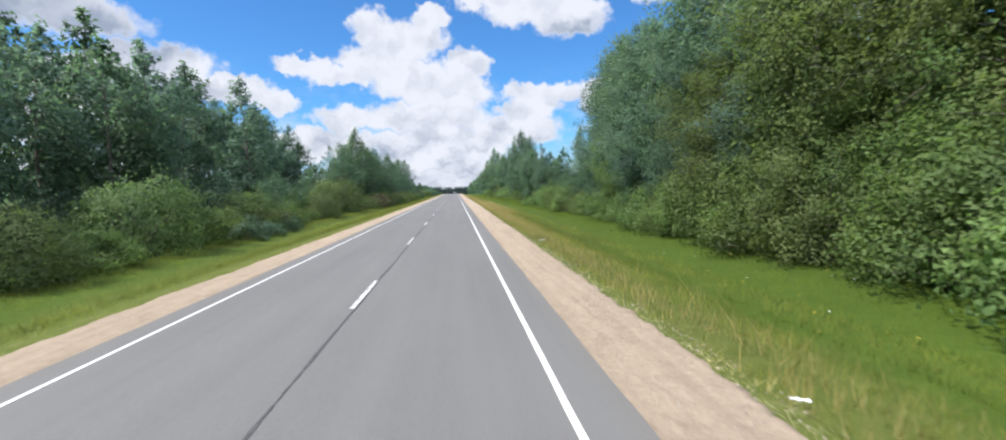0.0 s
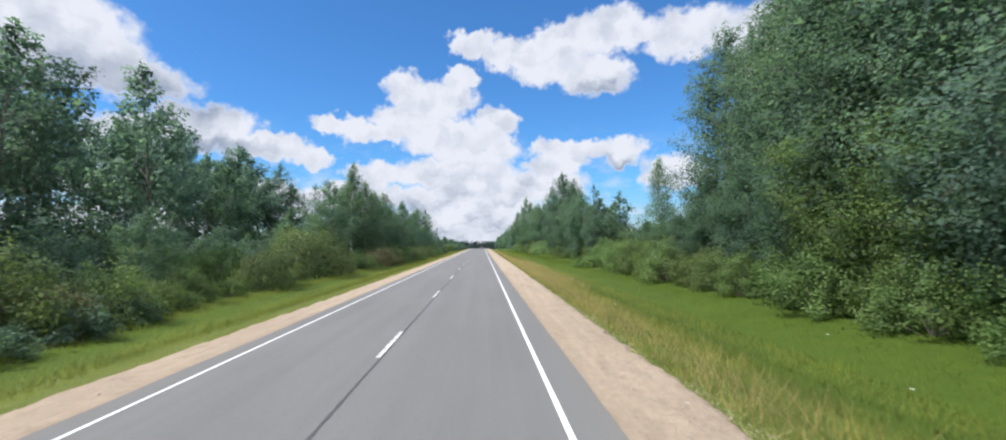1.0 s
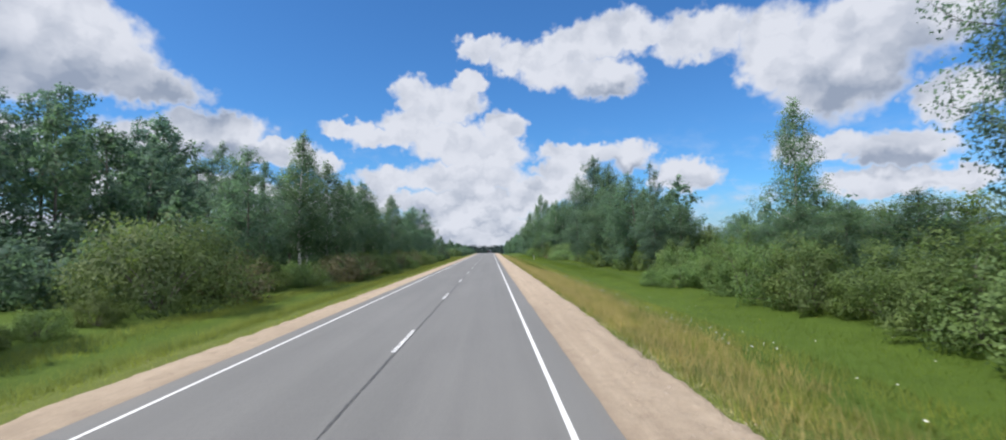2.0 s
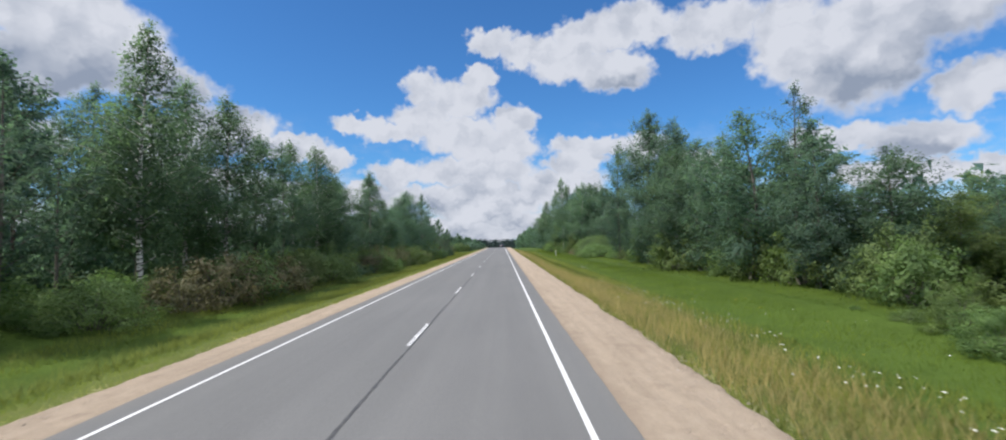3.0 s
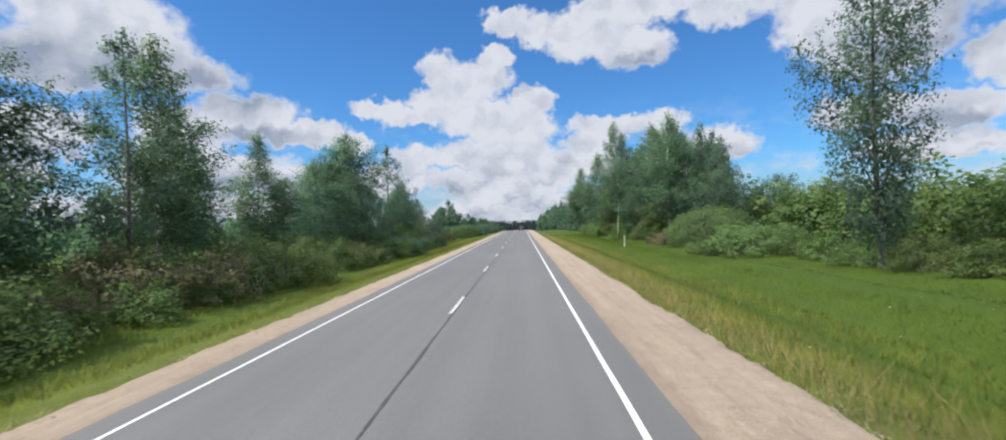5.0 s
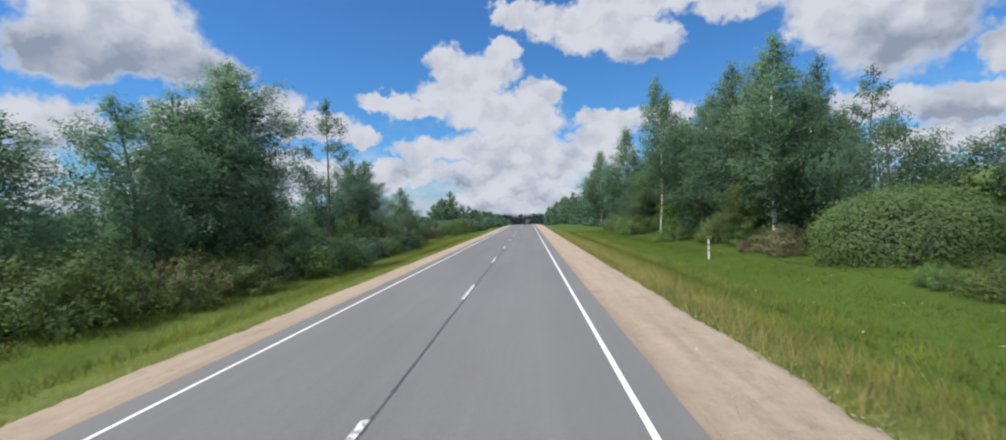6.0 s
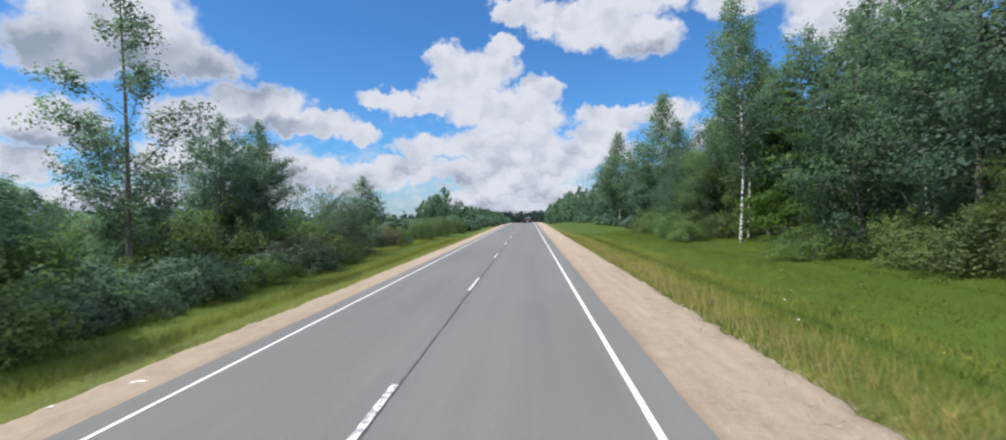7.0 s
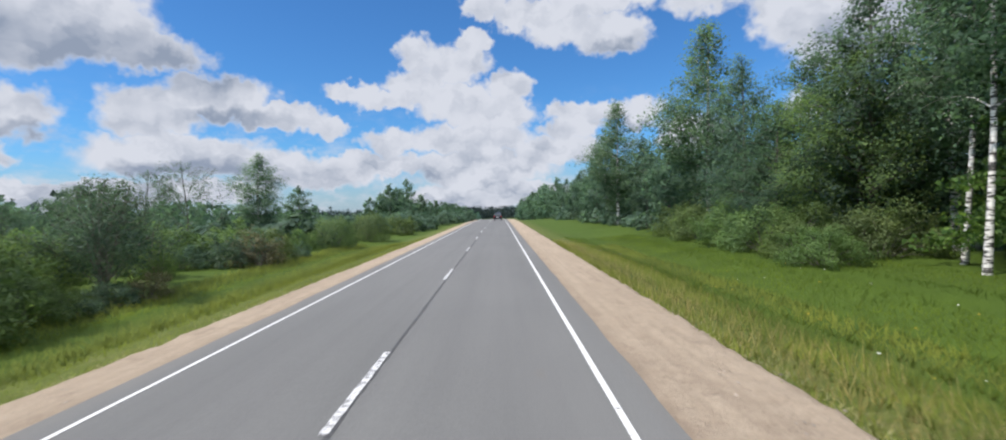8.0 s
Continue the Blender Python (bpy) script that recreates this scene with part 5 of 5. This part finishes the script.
def blossoms(name, label, spots, radius, high, mat):
    """Small flower heads over the grass, too many to tell apart."""
    bm, r = bmesh.new(), np.random.default_rng(len(spots))
    for x, y in spots:
        disc(bm, (x, y, ground_z(x, y) + high * r.uniform(0.7, 1.15)), radius * r.uniform(0.6, 1.3))
    tagged(new(name, bm_mesh(name, bm, mat)), label, "flowers", kind="stuff")


fr = np.random.default_rng(77)
blossoms("white_flowers", "small white wild flowers in the verge grass", [(fr.normal(8.5, 0.5), fr.uniform(60, 100)) for i in range(190)] + [(fr.uniform(6.5, 13), fr.uniform(0, 215)) for i in range(190)], 0.024, 0.5, PETAL)
blossoms("yellow_flowers", "small yellow wild flowers in the verge grass", [(fr.uniform(7, 13), fr.uniform(0, 215)) for i in range(140)], 0.025, 0.4, YELLOW)


def umbel_plant(x, y, high, heads, seed):
    r = np.random.default_rng(seed)
    z = ground_z(x, y)
    top = tagged(new("cow_parsley"), "tall cow parsley with white flower umbels", "wild flower", group="tall white flowers")
    top.location = (x, y, z)
    tubes, bm = [tube([(0, 0, -0.1), (0.01, 0, high * 0.55)], [0.012, 0.009], 5)], bmesh.new()
    for i in range(heads):
        tip = (r.normal() * 0.11, r.normal() * 0.11, high * r.uniform(0.55, 1.05))
        tubes.append(tube([(0.01, 0, high * 0.5), (tip[0] * 0.5, tip[1] * 0.5, high * 0.72), tip], [0.008, 0.006, 0.004], 4))
        for j in range(14):
            disc(bm, (tip[0] + r.normal() * 0.035, tip[1] + r.normal() * 0.035, tip[2] + r.normal() * 0.02), 0.016, 5)
    part("stalk", mesh_of("stalk", *joined(tubes), STALK), top)
    part("blossom", bm_mesh("blossom", bm, PETAL), top, "clustered white blossoms")


umbel_plant(9.4, 120.0, 0.72, 8, 1)
umbel_plant(9.75, 120.3, 0.55, 5, 2)


def marker_post(x, y):
    """White cable marker post with black bands."""
    z = ground_z(x, y)
    top = tagged(new("marker_post"), "white marker post with black bands and yellow sign plate", "marker post")
    top.location = (x, y, z)

    def box(name, z0, z1, half, mat):
        bm = bmesh.new()
        bmesh.ops.create_cube(bm, size=1, matrix=Matrix.LocRotScale((0, 0, (z0 + z1) / 2), None, (half * 2, half * 2, z1 - z0)))
        bmesh.ops.bevel(bm, geom=bm.edges[:], offset=0.008, segments=2, affect="EDGES")
        part(name, bm_mesh(name, bm, mat), top)
    box("pole", -0.3, 1.34, 0.042, CHALK)
    for z0, z1 in ((0.49, 0.56), (0.80, 0.87)):
        box("band", z0, z1, 0.046, BLACK)
    bm = bmesh.new()
    bmesh.ops.create_cube(bm, size=1, matrix=Matrix.LocRotScale((0, -0.056, 1.26), None, (0.32, 0.016, 0.20)))
    bmesh.ops.bevel(bm, geom=bm.edges[:], offset=0.006, segments=2, affect="EDGES")
    part("sign_plate", bm_mesh("sign_plate", bm, SIGN_YELLOW), top, "small blank yellow-green sign plate")
    for z0 in (1.20, 1.32):
        bm = bmesh.new()
        bmesh.ops.create_cone(bm, cap_ends=True, segments=8, radius1=0.012, radius2=0.010, depth=0.02, matrix=pose(0, -0.068, z0, 90, 0, 0))
        part("bolt", bm_mesh("bolt", bm, STEEL), top)


marker_post(12.35, 172.1)


def scrap(x, y, z, length, width, turn, seed):
    r = np.random.default_rng(seed)
    bm = bmesh.new()
    bmesh.ops.create_grid(bm, x_segments=5, y_segments=3, size=0.5)
    for v in bm.verts:
        v.co = (v.co.x * length, v.co.y * width, 0.02 + 0.02 * r.random())
    bmesh.ops.solidify(bm, geom=bm.faces[:], thickness=0.006)
    ob = tagged(new("paper_scrap", bm_mesh("paper_scrap", bm, PAPER)), "crumpled white scrap of litter beside the road", "litter", group="roadside litter")
    ob.matrix_basis = pose(x, y, z, 0, 0, turn)


scrap(5.80, 7.05, -0.09, 0.20, 0.07, -30, 1)
scrap(6.0, 25.5, -0.10, 0.32, 0.14, 20, 2)
scrap(-4.02, 171.6, -0.06, 0.22, 0.035, 15, 3)
scrap(-4.45, 170.6, -0.07, 0.07, 0.04, 40, 4)


def wheel(parent, x, y, radius, width):
    bm = bmesh.new()
    bmesh.ops.create_cone(bm, cap_ends=True, segments=20, radius1=radius, radius2=radius, depth=width, matrix=pose(x, y, radius, 0, 90, 0))
    bmesh.ops.bevel(bm, geom=[e for e in bm.edges if len(e.link_faces) == 2 and any(len(f.verts) > 4 for f in e.link_faces)], offset=0.03, segments=2, affect="EDGES")
    w = part("wheel", bm_mesh("wheel", bm, RUBBER), parent)
    bm = bmesh.new()
    bmesh.ops.create_cone(bm, cap_ends=True, segments=16, radius1=radius * 0.6, radius2=radius * 0.55, depth=width + 0.02, matrix=pose(x, y, radius, 0, 90, 0))
    part("rim", bm_mesh("rim", bm, STEEL), w)


def slab(name, lo, hi, mat, parent, soft=0.02, label=""):
    bm = bmesh.new()
    size = [b - a for a, b in zip(lo, hi)]
    bmesh.ops.create_cube(bm, size=1, matrix=Matrix.LocRotScale([(a + b) / 2 for a, b in zip(lo, hi)], None, size))
    if soft:
        bmesh.ops.bevel(bm, geom=bm.edges[:], offset=soft, segments=2, affect="EDGES")
    return part(name, bm_mesh(name, bm, mat), parent, label)


def body_shell(outline, half, tuck, mat, name, parent):
    """A side outline (y, z) drawn across the width, narrower towards the roof."""
    bm = bmesh.new()
    sides = []
    for s in (-1, 1):
        sides.append([bm.verts.new((s * (half - tuck * max(0.0, z - 0.9)), y, z)) for y, z in outline])
    n = len(outline)
    bm.faces.new(sides[0][::-1])
    bm.faces.new(sides[1])
    for i in range(n):
        bm.faces.new((sides[0][i], sides[0][(i + 1) % n], sides[1][(i + 1) % n], sides[1][i]))
    bmesh.ops.recalc_face_normals(bm, faces=bm.faces[:])
    bmesh.ops.bevel(bm, geom=bm.edges[:], offset=0.05, segments=2, affect="EDGES")
    return part(name, bm_mesh(name, bm, mat), parent)


def build_car(x, y):
    top = tagged(new("car"), "dark saloon car driving on the road ahead", "car")
    top.location = (x, y, fall(y) + 0.005)
    body_shell([(0, 0.32), (0, 0.78), (0.12, 0.98), (0.62, 1.42), (1.1, 1.47), (2.1, 1.44), (2.9, 0.98), (4.1, 0.82), (4.25, 0.6), (4.2, 0.3)], 0.88, 0.30, CAR_PAINT, "body", top)
    bm = bmesh.new()
    vs = [bm.verts.new(p) for p in ((-0.66, 0.13, 1.02), (0.66, 0.13, 1.02), (0.56, 0.57, 1.41), (-0.56, 0.57, 1.41))]
    bm.faces.new(vs)
    bmesh.ops.translate(bm, verts=bm.verts, vec=(0, -0.02, 0.012))
    bmesh.ops.solidify(bm, geom=bm.faces[:], thickness=0.02)
    part("rear_window", bm_mesh("rear_window", bm, CAR_GLASS), top)
    slab("bumper", (-0.86, -0.06, 0.32), (0.86, 0.12, 0.58), CAR_PAINT, top, 0.03)
    slab("number_plate", (-0.26, -0.075, 0.62), (0.26, -0.045, 0.73), CHALK, top, 0.004)
    for s in (-1, 1):
        slab("tail_lamp", (s * 0.72 - 0.13, -0.03, 0.74), (s * 0.72 + 0.13, 0.08, 0.92), LAMP_RED, top, 0.015)
        wheel(top, s * 0.76, 0.75, 0.32, 0.2)
        wheel(top, s * 0.76, 3.35, 0.32, 0.2)


def build_truck(x, y):
    top = tagged(new("truck"), "dark box truck far ahead on the road", "truck")
    top.location = (x, y, fall(y) + 0.005)
    slab("cargo_box", (-1.25, 0, 1.05), (1.25, 7.4, 3.6), TRUCK_PAINT, top, 0.03)
    slab("cab", (-1.2, 7.6, 0.6), (1.2, 9.6, 2.9), CAR_PAINT, top, 0.12)
    slab("chassis", (-0.5, 0.1, 0.7), (0.5, 8.6, 1.05), BLACK, top, 0.02)
    slab("rear_bumper", (-1.2, -0.1, 0.45), (1.2, 0.1, 0.65), BLACK, top, 0.02)
    for s in (-1, 1):
        slab("tail_lamp", (s * 1.0 - 0.16, -0.13, 0.5), (s * 1.0 + 0.16, -0.09, 0.62), LAMP_RED, top, 0.006)
        for yy in (1.6, 8.5):
            wheel(top, s * 1.0, yy, 0.48, 0.32)


build_car(1.55, 296.0)
build_truck(1.6, 430.0)
